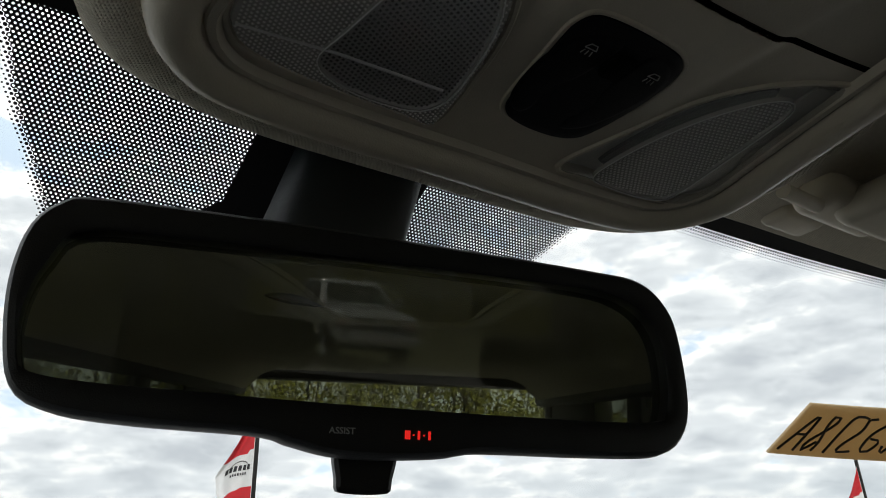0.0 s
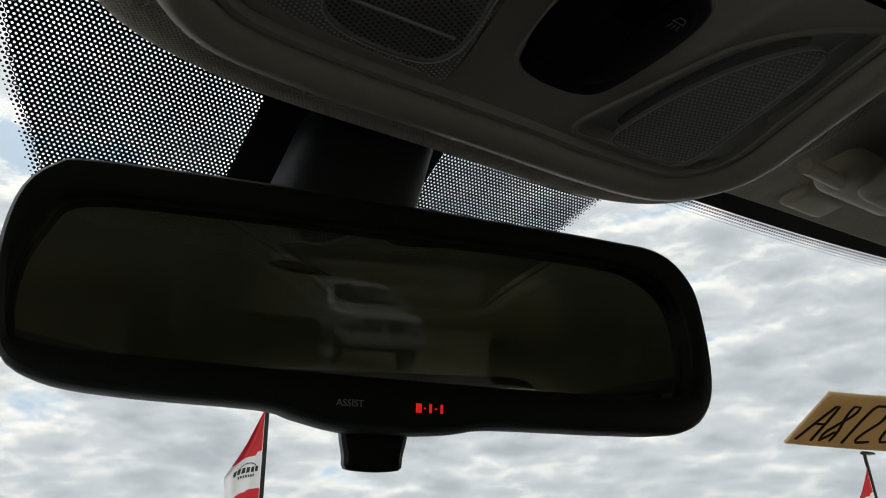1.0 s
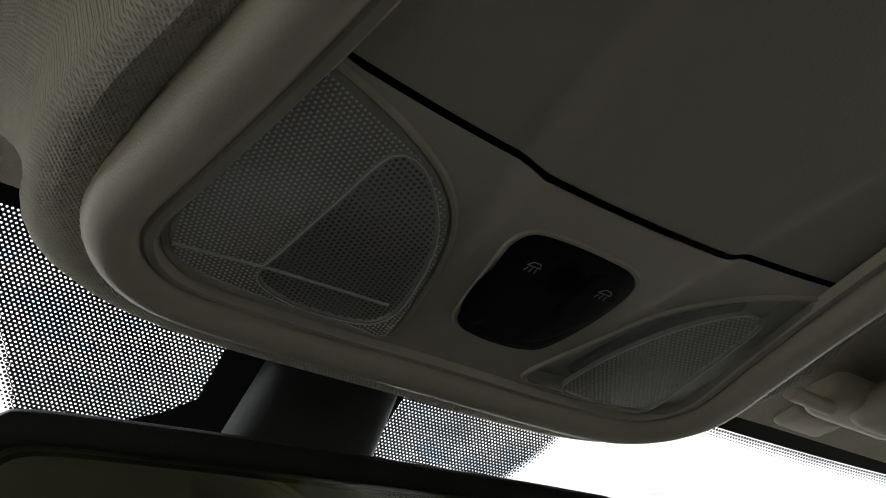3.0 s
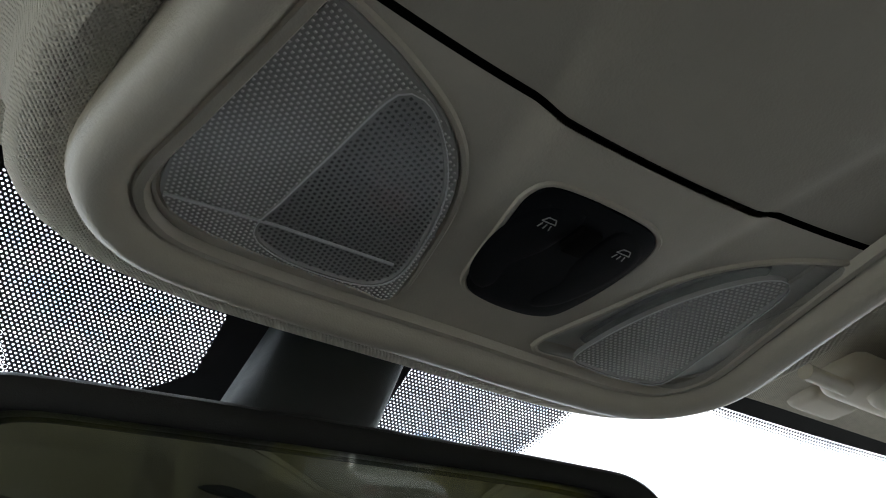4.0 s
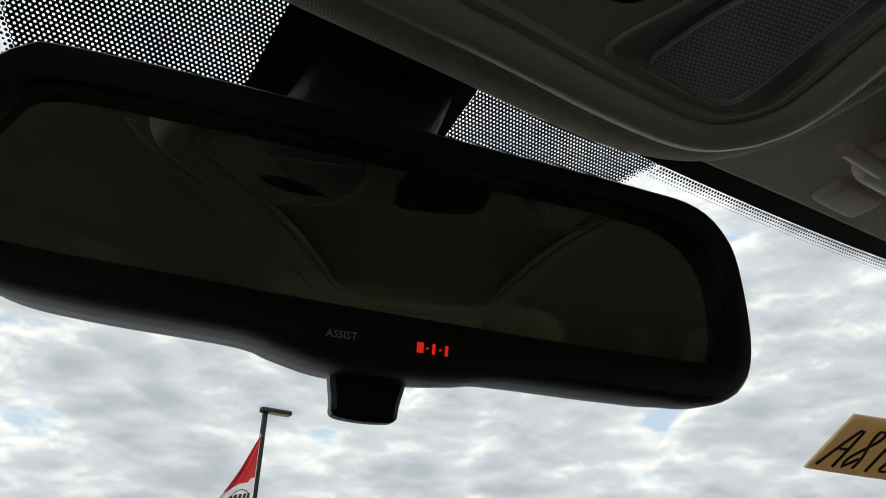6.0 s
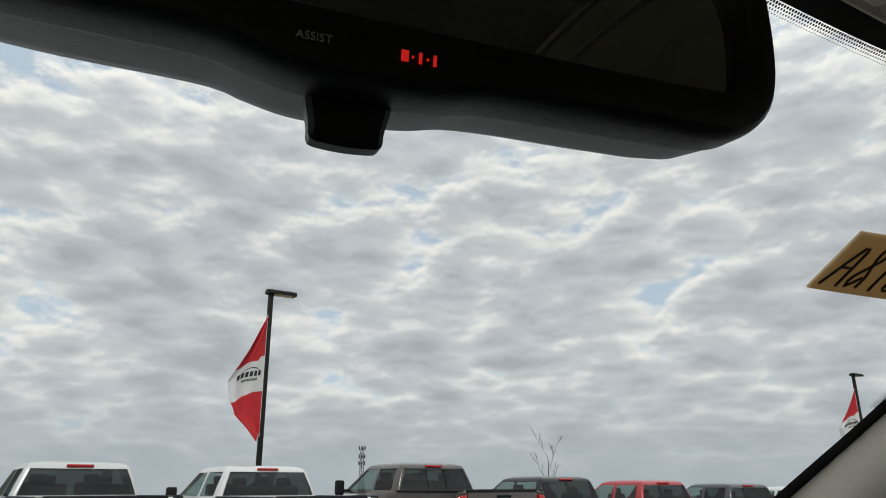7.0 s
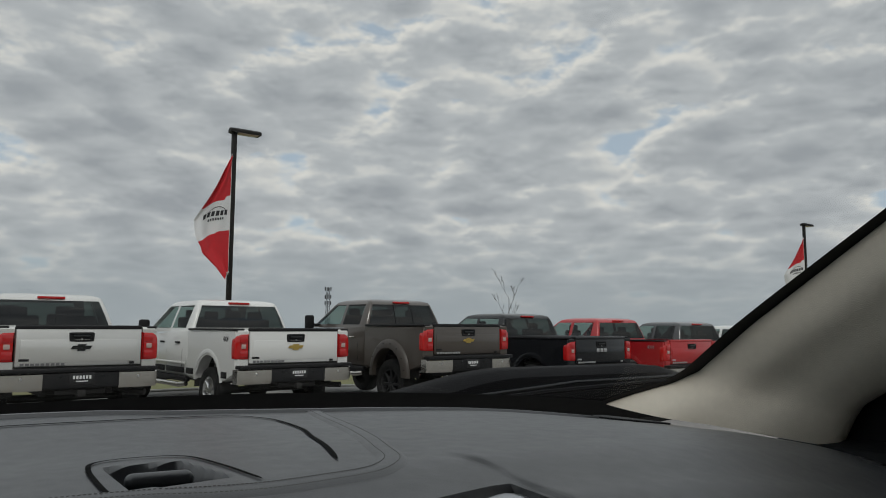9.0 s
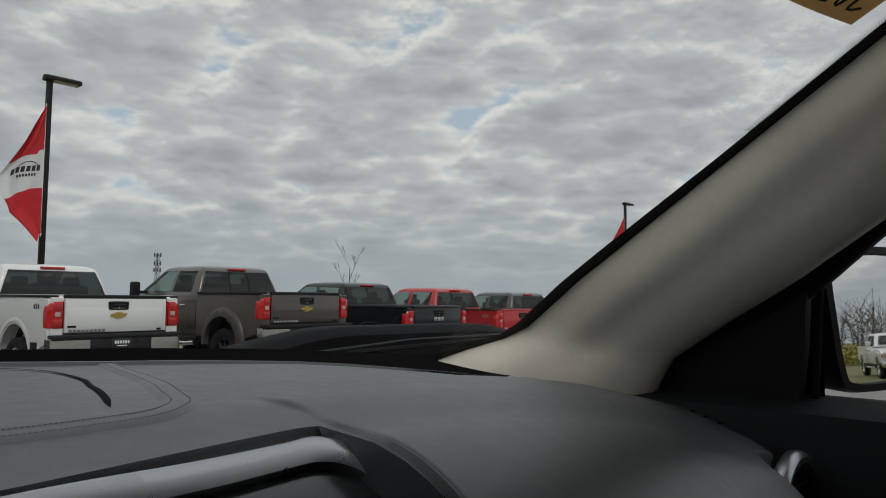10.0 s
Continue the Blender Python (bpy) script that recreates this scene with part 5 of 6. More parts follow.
# ---- outdoors ----
M.update(
    asphalt=surface("asphalt", (0.21, 0.205, 0.195), 0.9, var=0.25, scale=0.8, bump=0.6, bscale=60, dirt=(0.25, 0.245, 0.23)),
    grass=surface("dry_grass", (0.16, 0.155, 0.065), 0.95, var=0.4, scale=0.7, bump=0.9, bscale=30, dirt=(0.09, 0.12, 0.045)),
    concrete=surface("kerb_concrete", (0.36, 0.35, 0.32), 0.85, var=0.15, scale=3, bump=0.3, bscale=80),
    tyre=surface("tyre_rubber", (0.013, 0.013, 0.013), 0.82, var=0.2, scale=6, bump=0.3, bscale=60, spec=0.25, dirt=(0.026, 0.024, 0.021)),
    alloy=surface("alloy_rim", (0.62, 0.62, 0.62), 0.25, 0.9, var=0.08, scale=8),
    chrome=surface("bumper_chrome", (0.68, 0.66, 0.62), 0.18, 0.95, var=0.06, scale=4, dirt=(0.52, 0.48, 0.42)),
    trim=surface("black_plastic", (0.013, 0.013, 0.014), 0.62, var=0.2, scale=10, bump=0.2, bscale=300, spec=0.25),
    under=surface("underbody", (0.018, 0.017, 0.016), 0.8, var=0.3, scale=6),
    truck_tint=pane("truck_tint", (0.105, 0.13, 0.12), 0.06),
    truck_clear=pane("truck_clear", (0.50, 0.59, 0.55), 0.08),
    cab_dark=surface("cab_lining", (0.05, 0.048, 0.045), 0.85, var=0.15, scale=5),
    cab_grey=surface("cab_headliner", (0.22, 0.21, 0.20), 0.9, var=0.1, scale=5),
    red_lens=surface("red_tail_lens", (0.50, 0.010, 0.010), 0.12, var=0.15, scale=12, coat=0.6),
    dark_red=surface("dark_red_lens", (0.46, 0.010, 0.012), 0.15, var=0.15, scale=12, coat=0.6),
    clear_lens=surface("clear_tail_lens", (0.50, 0.36, 0.33), 0.15, var=0.25, scale=40, coat=0.5),
    gold=surface("gold_emblem", (0.60, 0.42, 0.12), 0.3, 0.8, var=0.1),
    letter=surface("letter_grey", (0.19, 0.19, 0.195), 0.45, 0.3, var=0.1),
    badge=surface("silver_badge", (0.55, 0.55, 0.55), 0.3, 0.8, var=0.1),
    plate=surface("dealer_plate", (0.012, 0.012, 0.013), 0.5, var=0.1),
    plate_print=surface("plate_print", (0.75, 0.75, 0.75), 0.6, var=0.05),
    paint_white=surface("paint_white", (0.74, 0.74, 0.72), 0.3, var=0.025, scale=2, coat=0.7),
    paint_pearl=surface("paint_pearl", (0.68, 0.675, 0.65), 0.32, 0.5, var=0.02, scale=2, coat=0.7),
    paint_silver=surface("paint_silver", (0.58, 0.58, 0.57), 0.3, 0.0, var=0.03, scale=2, coat=0.7),
    paint_brown=surface("paint_brown", (0.070, 0.057, 0.047), 0.32, 0.1, var=0.025, scale=2, coat=0.8),
    paint_black=surface("paint_black", (0.008, 0.009, 0.011), 0.2, var=0.2, scale=2, coat=0.3, spec=0.35),
    paint_red=surface("paint_red", (0.42, 0.012, 0.016), 0.28, var=0.015, scale=2, coat=0.5),
    paint_grey=surface("paint_grey", (0.05, 0.052, 0.055), 0.28, 0.3, var=0.03, scale=2, coat=0.8),
    pole=surface("bronze_pole", (0.012, 0.011, 0.010), 0.6, 0.0, spec=0.25, var=0.2, scale=5),
    flare_satin=surface("flare_satin", (0.052, 0.043, 0.036), 0.45, var=0.05, scale=3),
    flag_red=surface("flag_red", (0.56, 0.022, 0.030), 0.85, var=0.10, scale=5, bump=0.2, bscale=300),
    flag_white=surface("flag_white", (0.74, 0.74, 0.75), 0.85, var=0.06, scale=5, bump=0.2, bscale=300),
    flag_ink=surface("flag_ink", (0.03, 0.03, 0.035), 0.85, var=0.1),
    galv=surface("galvanised", (0.06, 0.062, 0.066), 0.6, 0.3, var=0.15, scale=2),
    bark=surface("bare_bark", (0.085, 0.07, 0.058), 0.9, var=0.3, scale=12, bump=0.6, bscale=40),
    twigs=surface("far_twigs", (0.10, 0.085, 0.062), 0.95, var=0.4, scale=0.7),
    leaves=surface("spring_leaves", (0.30, 0.285, 0.075), 0.9, var=0.5, scale=0.35),
    # pale blue-grey: the haze of distance is mixed into the woods' colour
    hazed_wood=surface("hazed_wood", (0.30, 0.32, 0.33), 0.95, var=0.3, scale=0.05),
)


def dip(x, y):
    """The lot falls a little along the row of trucks and rises again past it."""
    fall = np.interp(x, (5, 20, 28, 42), (0, -0.34, -0.34, 0))
    return float(fall * np.interp(y, (-4, 3, 18, 21.5), (0, 1, 1, 0)))


def ground():
    xs = (5, 12.5, 20, 28, 35, 42)

    def sheet(xx, rows):
        return skin(bmesh.new(), [[(x, y, z + dip(x, y)) for x in xx] for y, z in rows], False)

    grass = ((-3000, -0.16), (-4, -0.16), (3, -0.16), (17.0, -0.16), (17.08, 0.0), (18, 0.0), (21.5, 0.0), (60, -0.3), (300, -6.5), (3500, -80))
    tagged(link("ground", sheet((-3000, -100) + xs + (100, 3000), grass), M["grass"]), "dry spring grass reaching the horizon", "ground", kind="structure")
    lot = ((-17, -0.10), (-17, 0), (-10.5, 0), (-4, 0), (3, 0), (10, 0), (16.95, 0))
    tagged(link("road", sheet((-90,) + xs + (120,), lot), M["asphalt"]), "worn grey asphalt of the parking lot", "parking lot", kind="structure")
    edge = ((16.94, -0.10), (16.94, 0.03), (16.96, 0.05), (17.13, 0.05), (17.15, 0.03), (17.15, -0.10))
    tagged(link("pavement", sheet((-90,) + xs + (120,), edge), M["concrete"]), "pale concrete kerb in front of the parked trucks", "kerb", kind="structure")


ground()


def arch_panel(bm, outline, x0, x1):
    """A flat body side from its outline in y and z, between two x."""
    a = [bm.verts.new((x0, y, z)) for y, z in outline]
    b = [bm.verts.new((x1, y, z)) for y, z in outline]
    bm.faces.new(a)
    bm.faces.new(b[::-1])
    n = len(a)
    for k in range(n):
        bm.faces.new((a[k], a[(k + 1) % n], b[(k + 1) % n], b[k]))


def arc(cy, cz, r, a0, a1, n=12):
    return [(cy + r * math.cos(radians(a0 + (a1 - a0) * k / n)), cz + r * math.sin(radians(a0 + (a1 - a0) * k / n))) for k in range(n + 1)]


def truck_wheel(parent, x, y, r, w, sgn, rim_mat):
    wheel = new("wheel")
    wheel.parent = parent
    wheel.matrix_basis = pose(x, y, r, 0, 0, 0 if sgn > 0 else 180)
    bm = bmesh.new()
    prof = [(-0.5, 0.62), (-0.5, 0.86), (-0.44, 0.96), (-0.30, 0.995), (0, 1.0), (0.30, 0.995), (0.44, 0.96), (0.5, 0.86), (0.47, 0.64), (0.42, 0.60)]
    skin(bm, [[(px * w, pr * r * math.cos(t), pr * r * math.sin(t)) for px, pr in prof] for t in (2 * math.pi * k / 36 for k in range(36))], False, wrap=True)
    part("tyre", bm, M["tyre"], wheel)
    bm = bmesh.new()
    prof = [(0.42, 0.62), (0.44, 0.58), (0.36, 0.545), (0.10, 0.52), (0.05, 0.2), (0.05, 0.0)]
    skin(bm, [[(px * w, pr * r * math.cos(t), pr * r * math.sin(t)) for px, pr in prof] for t in (2 * math.pi * k / 36 for k in range(36))], False, wrap=True)
    for k in range(8):
        t = 2 * math.pi * k / 8
        d = Vector((0, math.cos(t), math.sin(t)))
        rod(bm, Vector((0.30 * w, 0, 0)) + d * r * 0.10, Vector((0.34 * w, 0, 0)) + d * r * 0.56, 0.035, 0.026, 6)
    rod(bm, (0.05 * w, 0, 0), (0.40 * w, 0, 0), 0.075, 0.06, 14)
    part("rim", bm, rim_mat, wheel)


def pickup(at, turn, paint, label, lift=0.0, style="cross", emblem=None, flare=False, tow=False, rim=None, handle=None, side_glass=None, cover=False, tyre=0.40, side_print=None, stripes=False):
    """Crew-cab pickup; its origin is under the rear bumper, and it points along +y."""
    t = thing("pickup_truck", at, label, "pickup truck", "parked pickup trucks", turn=turn)
    H = lift
    P = lambda n, bm, mat, lab="", par=None: part(n, bm, mat, par or t, lab)

    def raised(items, bev=0.0):
        return boxes([((c[0], c[1], c[2] + H), s) for c, s in items], bev)

    body = new("body")
    body.parent = t
    low, belt, rail = 0.60, 1.30, 1.41
    # bed sides with the wheel arch cut out
    for sgn in (-1, 1):
        bm = bmesh.new()
        out = [(0.06, low + 0.12), (0.06, rail - 0.03), (0.09, rail), (2.06, rail - 0.015), (2.06, low)] + arc(1.13, 0.50, 0.53, 10, 170)[0:] + [(0.45, low + 0.02)]
        arch_panel(bm, [(y, z + H) for y, z in out], sgn * 1.005, sgn * 0.80)
        bmesh.ops.bevel(bm, geom=[e for e in bm.edges if abs(e.verts[0].co.x) > 1.0 and abs(e.verts[1].co.x) > 1.0], offset=0.035, segments=3, affect="EDGES", clamp_overlap=True)
        P("bed_side", bm, paint, par=body)
        bm = bmesh.new()
        skin(bm, [[(sgn * x, y, z + H) for y, z in arc(1.13, 0.50, 0.535, -5, 185, 18)] for x in (1.0, 0.70)], False)
        P("wheel_liner", bm, M["under"], par=body)
        if flare:
            bm = bmesh.new()
            rings = []
            for y, z in arc(1.13, 0.50, 0.52, -4, 184, 20):
                d = Vector((0, y - 1.13, z - 0.50)).normalized()
                rings.append([Vector((sgn * x, y, z + H)) + d * o for x, o in ((1.0, 0.135), (1.035, 0.125), (1.060, 0.095), (1.085, 0.03), (1.085, -0.035), (1.0, -0.04))])
            skin(bm, rings, False)
            fl = P("fender_flare", bm, M["flare_satin"], "wide bolted fender flare", body)
            for y, z in arc(1.13, 0.50, 0.575, 10, 170, 7):
                bm = bmesh.new()
                rod(bm, (sgn * 1.060, y, z + H), (sgn * 1.084, y, z + H), 0.016, 0.011, 10)
                P("rivet", bm, M["trim"], "", fl)
        else:
            bm = bmesh.new()
            rings = []
            for y, z in arc(1.13, 0.50, 0.53, 8, 172, 22):
                d = Vector((0, y - 1.13, z - 0.50)).normalized()
                rings.append([Vector((sgn * x, y, z + H)) + d * o for x, o in ((1.000, 0.075), (1.008, 0.055), (1.014, 0.025), (1.014, -0.004), (0.97, -0.008))])
            skin(bm, rings, False)
            P("arch_lip", bm, paint, "", body)
        bm = raised([((sgn * 0.93, 1.06, rail - 0.004), (0.14, 1.98, 0.035))], 0.012)
        P("bed_rail_cap", bm, M["trim"], "", body)
    P("bed_floor", raised([((0, 1.06, 0.86), (1.60, 1.98, 0.05)), ((0, 2.05, 1.12), (1.64, 0.05, 0.56))], 0.01), M["under"], "", body)
    if cover:
        P("bed_cover", raised([((0, 1.06, rail + 0.012), (1.78, 1.98, 0.03))], 0.012), M["trim"], "black bed cover", body)
    if stripes:
        for sgn in (-1, 1):
            for y0, y1 in ((0.36, 0.58), (1.72, 2.05), (2.16, 3.02), (3.12, 4.10)):
                P("side_stripe", raised([((sgn * 1.004, (y0 + y1) / 2, 0.70), (0.012, y1 - y0, 0.10))], 0.003), M["trim"], "black body side stripe", body)
            P("door_moulding", raised([((sgn * 1.006, 3.1, 0.82), (0.02, 1.9, 0.035))], 0.008), paint, "", body)
    if side_print:
        ink = M["badge"] if paint == M["paint_red"] else M["trim"]
        text_mesh("side_print", side_print, 0.115, Matrix(((0, 0, -1, -1.008), (-1, 0, 0, 0.43), (0, 1, 0, 1.255 + H), (0, 0, 0, 1))), ink, body, 0.002, "printed drive mark on the bed side")
    # cab: lower body with doors, then the glasshouse
    bm = bmesh.new()
    rings = []
    for y, zt, w in ((2.09, 1.36, 0.985), (2.12, 1.37, 1.0), (3.2, 1.34, 1.005), (4.30, 1.30, 1.0), (4.42, 1.29, 0.99)):
        rings.append([(x * w, y, z + H) for x, z in ((-0.90, 0.56), (-0.985, 0.66), (-1.0, 0.95), (-0.985, 1.22), (-0.955, zt), (0.955, zt), (0.985, 1.22), (1.0, 0.95), (0.985, 0.66), (0.90, 0.56))])
    skin(bm, rings, True, (True, True))
    P("cab_lower", bm, paint, "", body)
    def at_z(z):
        tab = ((1.35, 0.945, 2.095, 4.46), (1.45, 0.915, 2.115, 4.24), (1.65, 0.845, 2.165, 3.95), (1.83, 0.775, 2.225, 3.70))
        for a, b in zip(tab, tab[1:]):
            if z <= b[0]:
                f = (z - a[0]) / (b[0] - a[0])
                return [a[k] + (b[k] - a[k]) * f for k in (1, 2, 3)]
        return tab[-1][1:]

    # glasshouse with its window openings left free
    bm = bmesh.new()
    rows = []
    for z, *given in ((1.35,), (1.43,), (1.60,), (1.825,), (1.885, 0.745, 2.27, 3.62), (1.925, 0.66, 2.42, 3.45), (1.945, 0.45, 2.62, 3.25)):
        x, yr, yf = given or at_z(z)
        c = 0.045
        ys = [min(max(v, yr + c + 0.01 * (i + 1)), yf - 2 * c - 0.01 * (4 - i)) for i, v in enumerate((2.36, 3.02, 3.12, min(4.18, yf - 0.14)))]
        left = [(-(x - 0.075), yr), (-x + c, yr), (-x + 0.015, yr + 0.02), (-x, yr + c)] + [(-x, y) for y in ys] + [(-x, yf - c * 2), (-x + c, yf - 0.03), (-(x - 0.14), yf)]
        rows.append([bm.verts.new((px, py, z + H)) for px, py in left + [(-px, py) for px, py in left[::-1]]])
    for j, (lo, hi) in enumerate(zip(rows, rows[1:])):
        for k in range(len(lo)):
            if j in (1, 2) and k in (4, 6, 10, 14, 16, 21):
                continue
            q = (k + 1) % len(lo)
            bm.faces.new((lo[k], lo[q], hi[q], hi[k]))
    bm.faces.new(rows[-1])
    P("cab_roof", bm, paint, "", body)
    P("cab_deck", raised([((0, 3.15, 1.385), (1.74, 1.95, 0.03))], 0.01), M["cab_dark"], "dark cab interior", body)
    P("cab_headliner", raised([((0, 2.95, 1.868), (1.36, 1.15, 0.02))], 0.006), M["cab_grey"], "", body)
    for sx in (-0.42, 0.42):
        for y, z, w in ((2.50, 1.46, 0.62), (3.42, 1.50, 0.52)):
            bm = raised([((sx, y, z), (w, 0.14, 0.26))], 0.05)
            bm2 = raised([((sx, y - 0.02, z + 0.19), (0.26, 0.10, 0.15))], 0.035)
            P("cab_seat", bm, M["cab_dark"], "dark seat back", body)
            P("cab_headrest", bm2, M["cab_dark"], "", body)

    def frame_of(zs, fn):
        return [[(p[0], p[1], p[2] + H) for p in fn(z)] for z in zs]

    bm = bmesh.new()
    def rear_row(z):
        x, yr, yf = at_z(z)
        return [(s * (x - 0.072), yr - 0.012, z) for s in (-1, -0.5, 0, 0.5, 1)]
    skin(bm, frame_of((1.43, 1.60, 1.74, 1.825), rear_row), False)
    rw = P("rear_window", bm, M["truck_tint"], "", body)
    rw.visible_shadow = False
    if flare:
        bm = bmesh.new()
        for s in (-0.22, 0.22):
            x, yr, yf = at_z(1.62)
            tube(bm, [(s, at_z(1.44)[1] - 0.018, 1.44 + H), (s * 0.98, at_z(1.815)[1] - 0.018, 1.815 + H)], 0.008, 6)
        P("slider_frame", bm, M["trim"], "sliding centre pane frame", rw)
    for sgn in (-1, 1):
        for a, b, bf, nm in ((2.36, 3.02, 0, "rear_side_window"), (3.12, 4.18, 1, "front_side_window")):
            bm = bmesh.new()
            def row(z):
                x, yr, yf = at_z(z)
                lo, hi = a, min(b, yf - 0.135) if bf else b
                return [(sgn * (x + 0.006), lo + (hi - lo) * k / 3, z) for k in range(4)]
            skin(bm, frame_of((1.42, 1.60, 1.828), row), False)
            g = (side_glass or M["truck_tint"]) if bf == 0 else M["truck_clear"]
            P(nm, bm, g, "", body).visible_shadow = False
        for y in (2.30, 3.07):
            bm = bmesh.new()
            tube(bm, [(sgn * 0.994, y, 0.72 + H), (sgn * 1.0, y, 1.0 + H), (sgn * 0.955, y + 0.0, 1.34 + H)], 0.005, 5)
            P("door_shut_line", bm, M["trim"], "", body)
        for y in (2.52, 3.30):
            dh = handle or M["trim"]
            P("door_handle", raised([((sgn * 1.004, y, 1.17), (0.03, 0.20, 0.035))], 0.010), dh, "", body)
        P("rocker", raised([((sgn * 0.95, 3.25, 0.55), (0.10, 2.3, 0.10))], 0.03), M["trim"], "", body)
        bm = bmesh.new()
        tube(bm, [(sgn * 0.96, 2.15, 0.47 + H), (sgn * 1.03, 2.3, 0.45 + H), (sgn * 1.03, 4.1, 0.45 + H), (sgn * 0.96, 4.25, 0.47 + H)], 0.045, 10)
        P("side_step", bm, M["chrome"], "chrome tube side step", t)
        mirror = new("side_mirror")
        mirror.parent = t
        mx = 1.18 if tow else 1.12
        P("mirror_head", raised([((sgn * mx, 4.02, 1.47), (0.20, 0.11, 0.30 if tow else 0.22))], 0.04), M["trim"] if style != "plain" else paint, "", mirror)
        P("mirror_arm", raised([((sgn * 1.0, 4.05, 1.41), (0.18, 0.05, 0.06))], 0.015), M["trim"], "", mirror)
    bm = bmesh.new()
    def front_row(z):
        x, yr, yf = at_z(z)
        return [(s * (x - 0.14), yf + 0.008, z) for s in (-1, -0.5, 0, 0.5, 1)]
    skin(bm, frame_of((1.39, 1.45, 1.65, 1.82), front_row), False)
    P("windshield", bm, M["truck_clear"], "", body).visible_shadow = False
    # nose
    bm = bmesh.new()
    rings = []
    for y, zt, x in ((4.30, 1.315, 0.96), (4.6, 1.31, 0.97), (5.2, 1.265, 0.97), (5.62, 1.20, 0.95), (5.74, 1.08, 0.92)):
        rings.append([(-x, y, 1.0 + H), (-x * 0.985, y, zt - 0.06 + H), (-x * 0.93, y, zt - 0.015 + H), (-x * 0.5, y, zt + 0.015 + H), (0, y, zt + 0.02 + H), (x * 0.5, y, zt + 0.015 + H), (x * 0.93, y, zt - 0.015 + H), (x * 0.985, y, zt - 0.06 + H), (x, y, 1.0 + H)])
    skin(bm, rings, False)
    P("hood", bm, paint, "", body)
    for sgn in (-1, 1):
        bm = bmesh.new()
        out = [(4.32, low), (4.32, 1.16), (5.70, 1.05), (5.72, 0.72), (5.45, 0.66)] + arc(4.95, 0.50, 0.46, 14, 166)
        arch_panel(bm, [(y, z + H) for y, z in out], sgn * 1.0, sgn * 0.80)
        P("front_fender", bm, paint, "", body)
        P("headlight", raised([((sgn * 0.80, 5.70, 0.98), (0.30, 0.10, 0.20))], 0.03), M["clear_lens"], "clear headlight", t)
    grille = new("grille")
    grille.parent = t
    P("grille_frame", raised([((0, 5.74, 0.98), (1.24, 0.05, 0.34)), ((0, 5.76, 0.78), (1.5, 0.06, 0.06))], 0.02), paint if style == "plain" else M["chrome"], "", grille)
    if style == "plain":
        for sx in (-0.29, 0.29):
            for sz in (0.91, 1.06):
                P("grille_opening", raised([((sx, 5.768, sz), (0.46, 0.02, 0.11))], 0.01), M["trim"], "", grille)
    else:
        for sz in (0.90, 1.06):
            P("grille_opening", raised([((0, 5.768, sz), (1.1, 0.02, 0.12))], 0.01), M["trim"], "", grille)
    P("front_bumper", raised([((0, 5.78, 0.62), (1.96, 0.20, 0.26))], 0.05), M["chrome"], "chrome front bumper", t)
    # tailgate
    gate = new("tailgate")
    gate.parent = t
    bm = raised([((0, 0.085, 1.135), (1.565, 0.07, 0.50))], 0.018)
    P("gate_panel", bm, paint, "", gate)
    P("gate_pressing", raised([((0, 0.0485, 1.09), (1.46, 0.008, 0.30))], 0.0035), paint, "", gate)
    P("gate_cap", raised([((0, 0.085, 1.405), (1.57, 0.085, 0.055))], 0.016), M["trim"] if style == "cross" else paint, "black tailgate spoiler cap" if style == "cross" else "", gate)
    edge = spline([(-0.14, 1.215, 0), (0.0, 1.210, 0), (0.14, 1.215, 0), (0.152, 1.235, 0), (0.158, 1.315, 0), (0.145, 1.335, 0), (0.0, 1.338, 0), (-0.145, 1.335, 0), (-0.158, 1.315, 0), (-0.152, 1.235, 0)], 60)
    bm = bmesh.new()
    skin(bm, [[(p.x, y, p.y + H) for p in inset(edge, d)] for d, y in ((0.0, 0.055), (0.0, 0.040), (0.006, 0.034), (0.022, 0.034), (0.028, 0.048))], True, (False, True))
    P("handle_bezel", bm, M["trim"], "black tailgate handle", gate)
    P("handle_pull", raised([((0, 0.036, 1.288), (0.21, 0.022, 0.038))], 0.010), M["gloss_black"], "", gate)
    P("lock", raised([((0, 0.034, 1.243), (0.022, 0.012, 0.022))], 0.005), M["badge"], "", gate)
    em = emblem or M["gold"]
    if style == "cross":
        bm = bmesh.new()
        shape = [(-0.135, -0.012), (-0.105, 0.028), (-0.050, 0.028), (-0.050, 0.048), (0.062, 0.048), (0.050, 0.028), (0.135, 0.028), (0.105, -0.020), (0.048, -0.020), (0.048, -0.044), (-0.058, -0.044), (-0.048, -0.020)]
        a = [bm.verts.new((x, 0.030, z + 1.13 + H)) for x, z in shape]
        b = [bm.verts.new((x, 0.042, z + 1.13 + H)) for x, z in shape]
        bm.faces.new(a)
        for k in range(len(a)):
            bm.faces.new((a[k], a[(k + 1) % len(a)], b[(k + 1) % len(b)], b[k]))
        P("emblem", bm, em, "cross-shaped maker's emblem", gate)
    elif style == "bars":
        P("emblem", raised([((-0.115, 0.036, 1.155), (0.09, 0.012, 0.075)), ((0, 0.036, 1.155), (0.09, 0.012, 0.075)), ((0.115, 0.036, 1.155), (0.09, 0.012, 0.075))], 0.012), em, "plain silver emblem bars", gate)
    bm = bmesh.new()
    for k in range(9):
        box(bm, (-0.70 + 0.060 * k, 0.046, 0.915 + H), (0.044, 0.010, 0.032))
    P("model_lettering", bm, M["letter"] if paint in (M["paint_white"], M["paint_pearl"]) else M["badge"], "small row of metal letter bars", gate)
